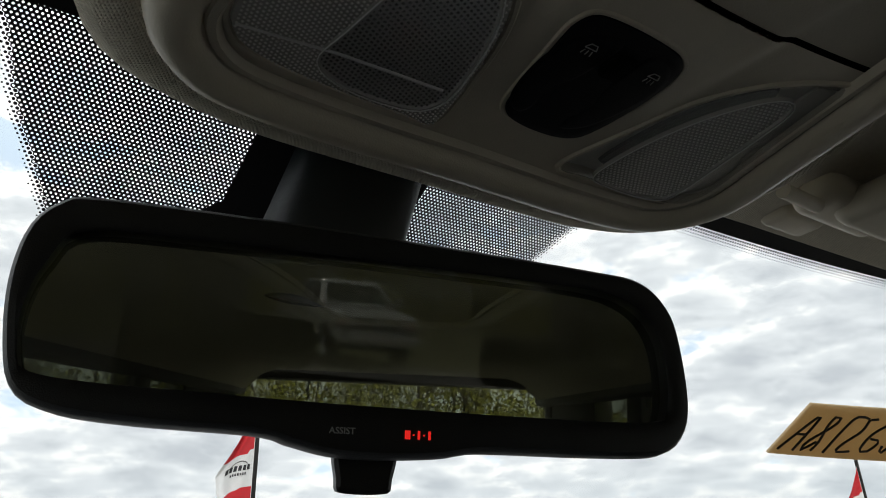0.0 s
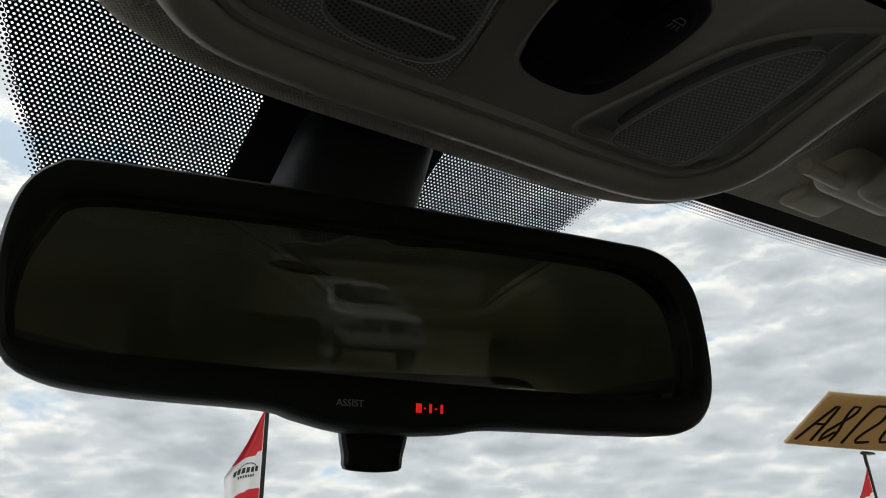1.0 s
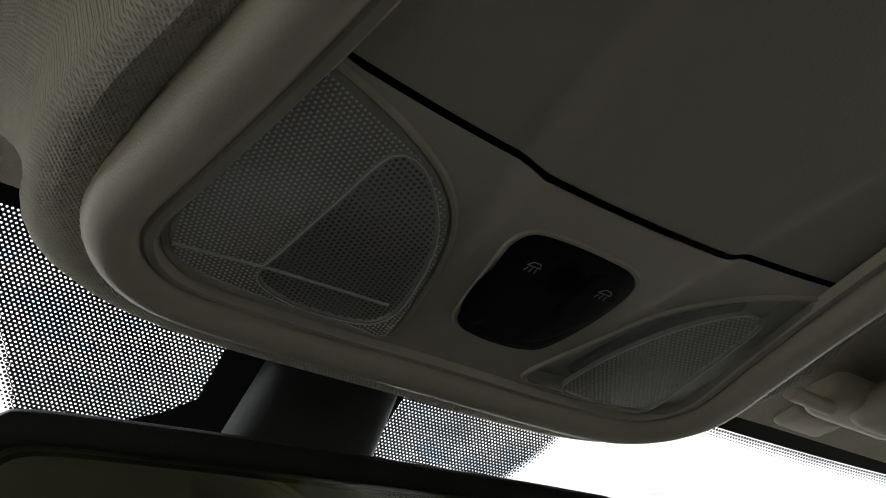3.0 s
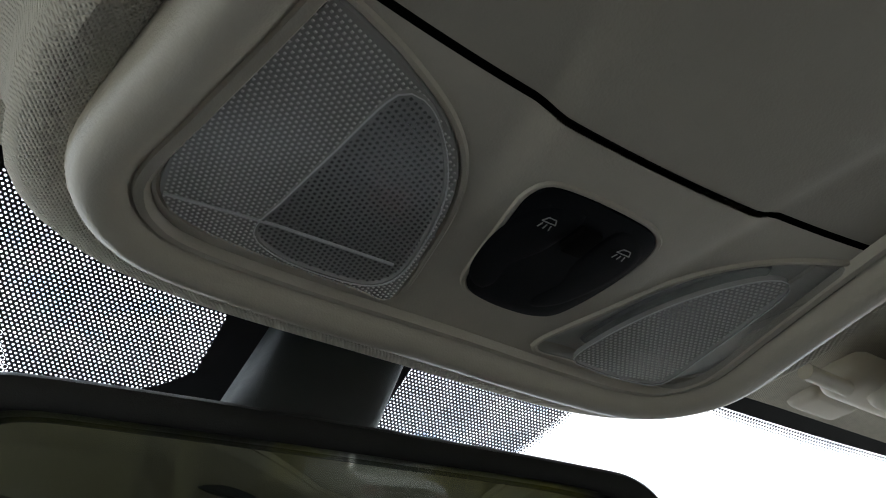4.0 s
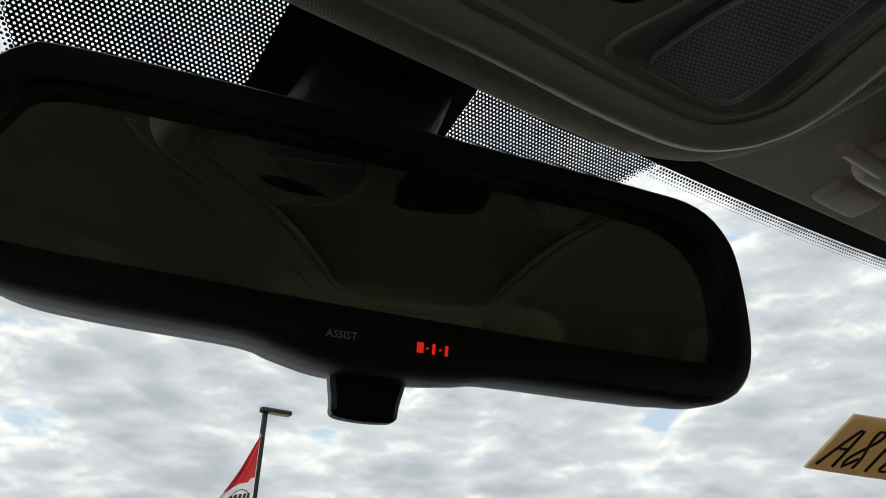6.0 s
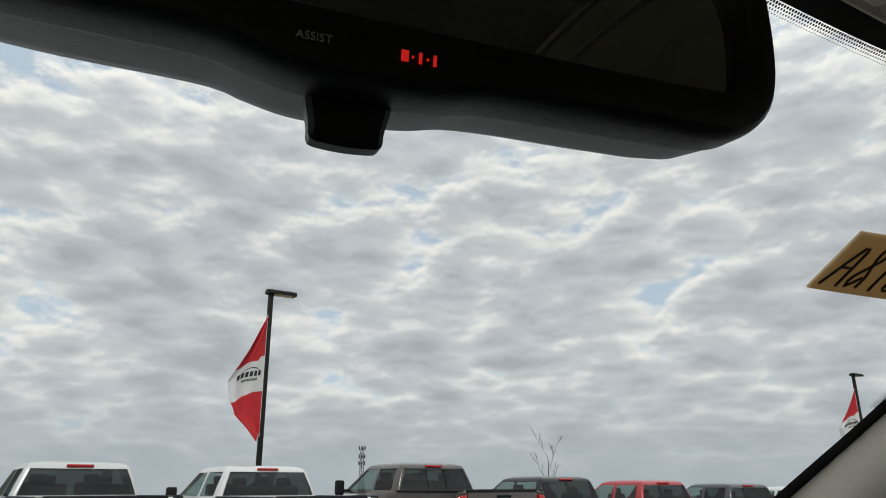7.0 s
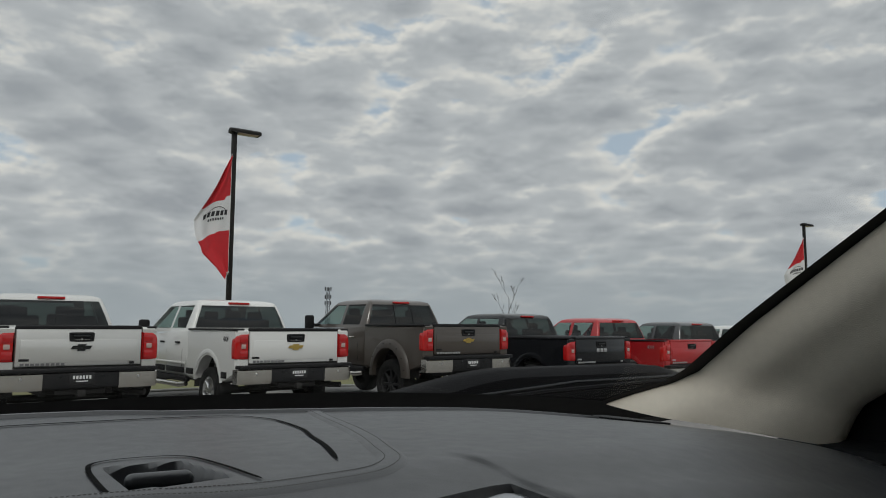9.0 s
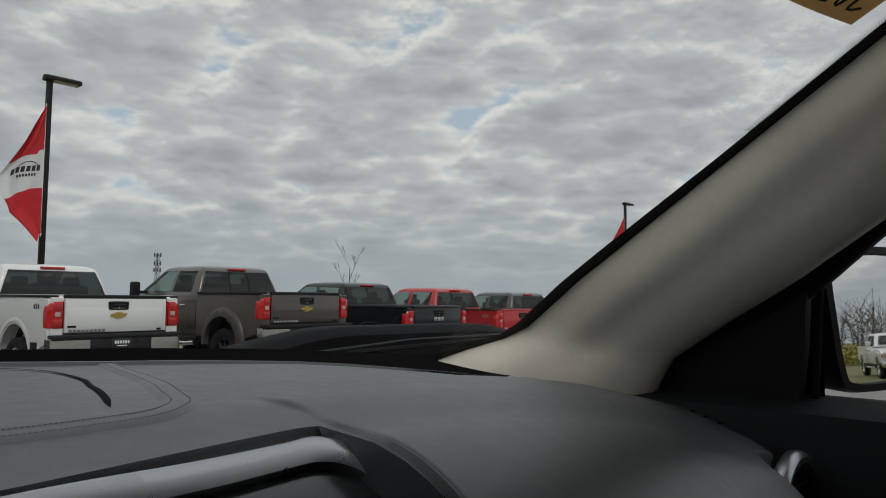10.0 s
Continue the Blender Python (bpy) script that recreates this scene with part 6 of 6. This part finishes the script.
    for bx, bz, bw in ((-0.68, 0.975, 0.12), (0.66, 0.915, 0.07)):
        P("small_badge", raised([((bx, 0.046, bz), (bw, 0.008, 0.032))], 0.002), M["trim"] if style == "cross" else M["badge"], "", gate)
    # lamps
    for sgn in (-1, 1):
        lamp = new("tail_light")
        lamp.parent = t
        edge = spline([(0.798, 0.955, 0), (0.88, 0.950, 0), (0.985, 0.955, 0), (1.014, 0.975, 0), (1.020, 1.10, 0), (1.016, 1.22, 0), (0.995, 1.290, 0), (0.945, 1.327, 0), (0.880, 1.336, 0), (0.802, 1.337, 0), (0.796, 1.330, 0), (0.796, 1.15, 0), (0.796, 0.965, 0)], 60)
        bm = bmesh.new()
        skin(bm, [[(sgn * p.x, y + 0.30 * max(0, p.x - 0.93), p.y + H) for p in inset(edge, d)] for d, y in ((0.0, 0.150), (0.0, 0.070), (0.006, 0.050), (0.018, 0.042))], True, (True, True))
        P("red_lens", bm, M["red_lens"], "red tail light", lamp)
        P("reversing_lens", raised([((sgn * 0.885, 0.038, 1.150), (0.075, 0.014, 0.065))], 0.006), M["clear_lens"], "clear reversing lens", lamp)
        for bz in (1.255, 1.035):
            P("brake_lens", raised([((sgn * 0.880, 0.040, bz), (0.12, 0.010, 0.10))], 0.004), M["dark_red"], "", lamp)
    bm = raised([((0, 2.245, 1.872), (0.40, 0.06, 0.042))], 0.012)
    P("high_brake_light", bm, M["red_lens"], "red high brake light", t)
    # rear bumper
    bumper = new("rear_bumper")
    bumper.parent = t
    P("step_pad", raised([((0, 0.0, 0.835), (1.98, 0.19, 0.055))], 0.015), M["trim"], "black bumper step", bumper)
    for sgn in (-1, 1):
        bm = bmesh.new()
        rings = []
        for x, y in ((0.47, -0.085), (0.70, -0.085), (0.92, -0.060), (0.995, -0.010), (1.015, 0.12)):
            rings.append([(sgn * x, y + 0.02, 0.805 + H), (sgn * x, y, 0.790 + H), (sgn * x, y, 0.62 + H), (sgn * x, y + 0.03, 0.58 + H), (sgn * x * 0.985, y + 0.10, 0.60 + H)])
        skin(bm, rings, False)
        P("chrome_end", bm, M["chrome"] if style != "bars" else paint, "chrome bumper end", bumper)
    P("centre", raised([((0, -0.03, 0.70), (0.95, 0.10, 0.21))], 0.02), M["trim"], "", bumper)
    for sgn in (-1, 1):
        bm = bmesh.new()
        rod(bm, (sgn * 0.26, -0.086, 0.755 + H), (sgn * 0.26, -0.070, 0.755 + H), 0.018, seg=12)
        P("bumper_plug", bm, M["gloss_black"], "", bumper)
        bm = bmesh.new()
        rod(bm, (sgn * 0.72, -0.092, 0.735 + H), (sgn * 0.72, -0.080, 0.735 + H), 0.014, 0.018, seg=12)
        P("bumper_bolt", bm, M["badge"], "", bumper)
    pl = new("dealer_plate")
    pl.parent = t
    P("plate", raised([((0, -0.086, 0.725), (0.31, 0.010, 0.155))], 0.004), M["plate"], "black dealer plate", pl)
    P("plate_print", raised([((-0.100 + 0.040 * k, -0.093, 0.742), (0.026, 0.004, 0.045)) for k in range(6)] + [((0, -0.093, 0.690), (0.15, 0.004, 0.014))]), M["plate_print"], "white print bars", pl)
    # underside
    frame_ob = new("chassis")
    frame_ob.parent = t
    P("frame", raised([((-0.42, 2.9, 0.56), (0.09, 5.4, 0.14)), ((0.42, 2.9, 0.56), (0.09, 5.4, 0.14)), ((0, 0.35, 0.56), (0.9, 0.09, 0.12)), ((0, 3.1, 0.48), (0.5, 1.6, 0.16))], 0.015), M["under"], "", frame_ob)
    bm = bmesh.new()
    rod(bm, (-0.86, 1.13, tyre + 0.01), (0.86, 1.13, tyre + 0.01), 0.055, seg=12)
    bmesh.ops.create_uvsphere(bm, u_segments=16, v_segments=10, radius=0.17, matrix=Matrix.Translation((-0.05, 1.25, tyre + 0.02)))
    P("rear_axle", bm, M["under"], "", frame_ob)
    bm = bmesh.new()
    rod(bm, (-0.86, 4.95, tyre), (0.86, 4.95, tyre), 0.05, seg=12)
    P("front_axle", bm, M["under"], "", frame_ob)
    P("hitch", raised([((0, 0.02, 0.545), (0.62, 0.06, 0.06)), ((0, -0.05, 0.53), (0.10, 0.14, 0.09))], 0.01), M["under"], "", frame_ob)
    bm = bmesh.new()
    tube(bm, [(0.55, 2.2, 0.50 + H), (0.66, 0.75, 0.52 + H), (0.72, 0.22, 0.50 + H), (0.86, 0.06, 0.50 + H)], 0.045, 12)
    P("exhaust", bm, M["chrome"] if flare else M["under"], "exhaust tail pipe", frame_ob)
    for sgn in (-1, 1):
        if not flare:
            P("mud_flap", raised([((sgn * 0.87, 0.80, 0.45), (0.26, 0.015, 0.34))], 0.004), M["trim"], "black mud flap", t)
        truck_wheel(t, sgn * 0.86, 1.13, tyre, 0.30 if flare else 0.26, sgn, rim or M["alloy"])
        truck_wheel(t, sgn * 0.86, 4.95, tyre, 0.30 if flare else 0.26, sgn, rim or M["alloy"])
    return t


pickup((1.72, 10.95, 0), 3, M["paint_pearl"], "pale silver crew-cab pickup with dark emblem", lift=0.03, emblem=M["gloss_black"], tyre=0.41)
pickup((4.83, 10.9, 0), 4, M["paint_white"], "white crew-cab pickup with gold emblem and chrome steps", lift=0.0, side_glass=M["truck_clear"], tyre=0.40, side_print="4X4", stripes=True)
pickup((8.10, 10.6, dip(8.1, 10.6)), 2, M["paint_brown"], "brown lifted pickup with wide flares and towing mirrors", lift=0.155, flare=True, tow=True, rim=M["trim"], handle=M["chrome"], tyre=0.47)
pickup((11.55, 10.5, dip(11.75, 10.6)), 2, M["paint_black"], "black crew-cab pickup with silver emblem bars", lift=-0.01, style="bars", emblem=M["badge"], side_glass=M["truck_clear"], cover=True, tyre=0.42)
pickup((14.52, 10.4, dip(14.65, 10.6)), 0, M["paint_red"], "red crew-cab pickup parked in the row", lift=-0.02, style="plain", side_glass=M["truck_clear"], tyre=0.40, side_print="4X4")
pickup((17.75, 10.4, dip(17.75, 10.6)), -3, M["paint_grey"], "dark grey pickup with tinted windows", lift=-0.02, style="plain", tyre=0.40)
pickup((21.3, 10.6, dip(21.3, 10.6)), -3, M["paint_white"], "white pickup at the end of the row", lift=-0.06, style="plain", tyre=0.40)
pickup((-2.6, -21.0, 0), -22, M["paint_silver"], "silver crew-cab pickup facing the car", style="plain", side_glass=M["truck_clear"], tyre=0.40)
pickup((26.4, -30.6, -0.16), 30, M["paint_white"], "white pickup with chrome grille facing the row", style="plain", tyre=0.40)


# ---- lamp posts with flags ----
def lamp_post(at, seed, label):
    post = thing("lamp_post", at, label, "lamp post", "lamp posts with flags")
    bm = bmesh.new()
    box(bm, (0, 0, 3.82), (0.15, 0.15, 7.64), 0.02)
    part("pole", bm, M["pole"], post)
    part("base", boxes([((0, 0, 0.30), (0.6, 0.6, 0.60))], 0.05), M["concrete"], post, "concrete post base")
    bm = bmesh.new()
    skin(bm, [[(x, y * w, z) for y, z in ((-0.20, 7.62), (-0.20, 7.70), (-0.12, 7.76), (0.12, 7.76), (0.20, 7.70), (0.20, 7.62))] for x, w in ((-0.16, 0.6), (-0.08, 0.9), (0.5, 1.0), (0.84, 0.9))], True, (True, True))
    head = part("lamp_head", bm, M["pole"], post, "flat bronze lamp head")
    part("lamp_window", boxes([((0.42, 0, 7.612), (0.66, 0.30, 0.02))], 0.004), M["clear_lens"], head)
    return post


def flag(at, seed, turn, label):
    fl = thing("flag", at, label, "flag", "flags on lamp posts", turn=turn)
    top, bot = 6.80, 3.15
    n, m = 36, 30

    def place(s, t):
        """s from the pole outwards, t from the top down; the cloth sags and folds."""
        z = top - (top - bot) * t
        w = 1.24 * float(np.interp(t, (0, 0.25, 0.52, 0.66, 0.74, 0.79, 0.90, 1.0), (0.03, 0.46, 1.0, 0.97, 0.84, 0.80, 0.42, 0.14)))
        fold = 0.10 * math.sin(7.5 * s + 4 * t + seed) * s + 0.05 * math.sin(13 * s - 9 * t) * s
        sag = 0.25 * s * s + 0.05 * math.sin(9 * s) * s
        return Vector((-0.09 - w * s * (0.96 + 0.04 * math.sin(6 * t)), -0.12 + fold - 0.18 * s, z - sag * smooth(0, 0.4, t)))

    def band(a, b, edge_a, edge_b, mat, name, lab):
        bm = bmesh.new()
        rows = []
        for j in range(m + 1):
            row = []
            for i in range(n + 1):
                s = i / n
                ta, tb = a + edge_a(s), b + edge_b(s)
                row.append(place(s, ta + (tb - ta) * j / m))
            rows.append(row)
        skin(bm, rows, False)
        return part(name, bm, mat, fl, lab)

    step1 = lambda s: 0.055 * s + 0.03 * smooth(0.18, 0.26, s)
    step2 = lambda s: 0.03 * s + 0.02 * smooth(0.3, 0.5, s)
    zero = lambda s: 0.0
    band(0.0, 0.34, zero, step1, M["flag_red"], "upper_field", "red cloth field")
    band(0.34, 0.645, step1, step2, M["flag_white"], "white_field", "white cloth field")
    band(0.645, 1.0, step2, zero, M["flag_red"], "lower_field", "red cloth field")
    # printed mark: a curved roofline over two rows of letter bars
    bm = bmesh.new()

    def strip(pts, wdt):
        P = spline([(s, t, 0) for s, t in pts], 26, False)
        rows = []
        for p in P:
            rows.append([place(p.x, p.y - wdt) + Vector((0, -0.012, 0)), place(p.x, p.y + wdt) + Vector((0, -0.012, 0))])
        skin(bm, rows, False)

    strip([(0.72, 0.530), (0.56, 0.470), (0.38, 0.445), (0.24, 0.452), (0.16, 0.470)], 0.0035)
    for k in range(6):
        s0 = 0.10 + 0.115 * k
        strip([(s0, 0.484 + 0.05 * s0), (s0 + 0.082, 0.487 + 0.05 * s0)], 0.022)
    for k in range(7):
        s0 = 0.20 + 0.062 * k
        strip([(s0, 0.533 + 0.05 * s0), (s0 + 0.040, 0.535 + 0.05 * s0)], 0.010)
    part("printed_mark", bm, M["flag_ink"], fl, "dark printed bars under a curved line")
    bm = bmesh.new()
    for z in (top + 0.02, bot - 0.02):
        rod(bm, (-0.10, -0.09, z), (-0.06, -0.09, z), 0.025, seg=8)
    tube(bm, [(-0.095, -0.115, top + 0.1), (-0.095, -0.115, bot - 0.1)], 0.012, 6)
    part("halyard", bm, M["flag_white"], fl, "white flag rope with clips")


for k, x in enumerate((7.72, 42.8)):
    lamp_post((x, 22.4, 0), k, "tall bronze lamp post with flat head")
    flag((x, 22.4, 0), 1.0 + k * 2.3, -48 * k, "red and white flag hanging from a lamp post")


# ---- far things ----
def cell_tower(at):
    tw = thing("cell_tower", at, "grey lattice cell tower far off", "tower")
    bm = bmesh.new()
    h = 36.0
    for k in range(3):
        a = 2 * math.pi * k / 3
        rod(bm, (2.2 * math.cos(a), 2.2 * math.sin(a), 0), (0.9 * math.cos(a), 0.9 * math.sin(a), h), 0.22, 0.16, 6)
    for j in range(14):
        z0, z1 = h * j / 14, h * (j + 1) / 14
        r0, r1 = 2.2 - 1.3 * j / 14, 2.2 - 1.3 * (j + 1) / 14
        for k in range(3):
            a, b = 2 * math.pi * k / 3, 2 * math.pi * (k + 1) / 3
            rod(bm, (r0 * math.cos(a), r0 * math.sin(a), z0), (r1 * math.cos(b), r1 * math.sin(b), z1), 0.10, seg=5)
    part("mast", bm, M["galv"], tw)
    for z in (h - 0.5, h - 5.5, h - 9.5):
        ring = new("antenna_ring")
        ring.parent = tw
        bm = bmesh.new()
        for k in range(6):
            a = 2 * math.pi * k / 6
            rod(bm, (0, 0, z), (2.0 * math.cos(a), 2.0 * math.sin(a), z), 0.10, seg=5)
        part("arms", bm, M["galv"], ring)
        for k in range(6):
            a = 2 * math.pi * k / 6
            part("antenna", boxes([((2.0 * math.cos(a), 2.0 * math.sin(a), z), (0.5, 0.5, 2.4))], 0.05), M["galv"], ring)


cell_tower((228 * 0.92, 452 * 0.92, -10.5))


def bare_tree(at, h, seed, label, group=""):
    tree = thing("bare_tree", at, label, "tree", group)
    rnd = random.Random(seed)
    bm = bmesh.new()
    twigs = bmesh.new()

    def grow(p, d, length, r, level, target):
        pts, rad = [p], [r]
        for k in range(5):
            d = (d + Vector((rnd.uniform(-1, 1), rnd.uniform(-1, 1), rnd.uniform(-0.2, 0.6))) * 0.075).normalized()
            p = p + d * length / 5
            pts.append(p)
            rad.append(max(r * (1 - 0.14 * (k + 1)), 0.006))
        tube(target, pts, rad, 6 if level < 2 else 4)
        if level < 3:
            for k in range(2, 6):
                for _ in range(2 if level else 1):
                    if rnd.random() < (0.45 if level else 1.0):
                        a = rnd.uniform(0, 2 * math.pi) if level else -0.7 + math.pi * (k % 2) + rnd.uniform(-0.6, 0.6)
                        dd = (d * 0.85 + Vector((math.cos(a), math.sin(a), rnd.uniform(0.3, 0.8))) * 0.48).normalized()
                        grow(pts[k], dd, length * rnd.uniform(0.32, 0.50), rad[k] * 0.55, level + 1, twigs if level else target)

    grow(Vector((0, 0, 0)), Vector((0, 0, 1)), h * 0.75, 0.035 * h * 0.35, 0, bm)
    part("trunk", bm, M["bark"], tree)
    part("twigs", twigs, M["bark"], tree)


bare_tree((22.75, 26.4, 0), 3.75, 8, "small bare tree behind the trucks")


def far_trees():
    """A thin belt of woods on the horizon ahead, and the wood behind the lot."""
    rnd = random.Random(11)
    bm = bmesh.new()
    for k in range(260):
        x = rnd.uniform(-700, 1300)
        y = 760 + rnd.uniform(-40, 90)
        h = rnd.uniform(0.4, 1.6)
        w = rnd.uniform(8, 22)
        pts = [(x - w, y, -21)] + [(x - w + 2 * w * j / 6, y, -14 + h * (0.35 + 0.65 * math.sin(math.pi * (j + 0.5) / 7)) * rnd.uniform(0.8, 1.1)) for j in range(7)] + [(x + w, y, -21)]
        a = [bm.verts.new(p) for p in pts]
        b = [bm.verts.new((p[0], p[1] + w * 0.6, p[2] - 0.6)) for p in pts]
        bm.faces.new(a)
        for j in range(len(a) - 1):
            bm.faces.new((a[j], a[j + 1], b[j + 1], b[j]))
    tagged(link("far_woods", bm, M["hazed_wood"]), "low line of far woods with haze put into their colour", "woods", kind="stuff")
    trunks = bmesh.new()
    for k in range(290):
        x, y = rnd.uniform(-75, 95), -52 + rnd.uniform(-14, 6)
        h = rnd.uniform(4.5, 8.5) * (0.55 if x > 14 else 1.0)
        tube(trunks, [(x, y, -0.2), (x + rnd.uniform(-0.5, 0.5), y, h * 0.5), (x + rnd.uniform(-1, 1), y, h)], [0.11, 0.07, 0.02], 5)
        for j in range(9):
            a, z = rnd.uniform(0, 6.28), h * rnd.uniform(0.25, 0.85)
            e = Vector((x + math.cos(a) * rnd.uniform(0.1, 0.3) * h, y + math.sin(a) * 1.5, z + rnd.uniform(0.1, 0.32) * h))
            tube(trunks, [(x, y, z), e], [0.035, 0.010], 4)
            for _ in range(3):
                tube(trunks, [e.lerp(Vector((x, y, z)), rnd.random() * 0.6), e + Vector((rnd.uniform(-1, 1), rnd.uniform(-1, 1), rnd.uniform(0.3, 1.6)))], [0.022, 0.008], 3)
    gen = np.random.default_rng(5)
    count = 120000
    c = np.stack([gen.uniform(-75, 75, count), -47 + gen.uniform(-14, 4, count), gen.random(count) ** 1.6 * 4.4], 1)
    c[:, 2] *= 0.75 + 0.35 * np.sin(c[:, 0] * 0.7) * np.sin(c[:, 0] * 0.23 + 1)
    c[:, 2] *= 1.0 + 1.4 * np.clip((14 - np.abs(c[:, 0] + 4)) / 6, 0, 1)
    c[:, 2] *= 1.0 - 0.72 * np.clip((c[:, 0] - 12) / 6, 0, 1)
    d = gen.normal(size=(count, 3))
    d /= np.linalg.norm(d, axis=1)[:, None]
    o = np.cross(d, gen.normal(size=(count, 3)))
    o /= np.linalg.norm(o, axis=1)[:, None]
    q = np.cross(d, o)
    size = gen.uniform(0.05, 0.17, count)[:, None]
    corners = np.stack([c + size * (o * a + q * b) for a, b in ((-1, -0.6), (1, -0.4), (0.7, 0.9), (-0.6, 0.8))], 1).reshape(-1, 3)
    me = bpy.data.meshes.new("undergrowth")
    me.from_pydata(corners.tolist(), [], np.arange(count * 4).reshape(-1, 4).tolist())
    me.materials.append(M["leaves"])
    tagged(link("wood_behind", trunks, M["twigs"]), "bare grey trunks and branches of a wood", "trees", kind="stuff")
    tagged(new("undergrowth", me), "yellow-green spring undergrowth below the wood", "bushes", kind="stuff")


far_trees()
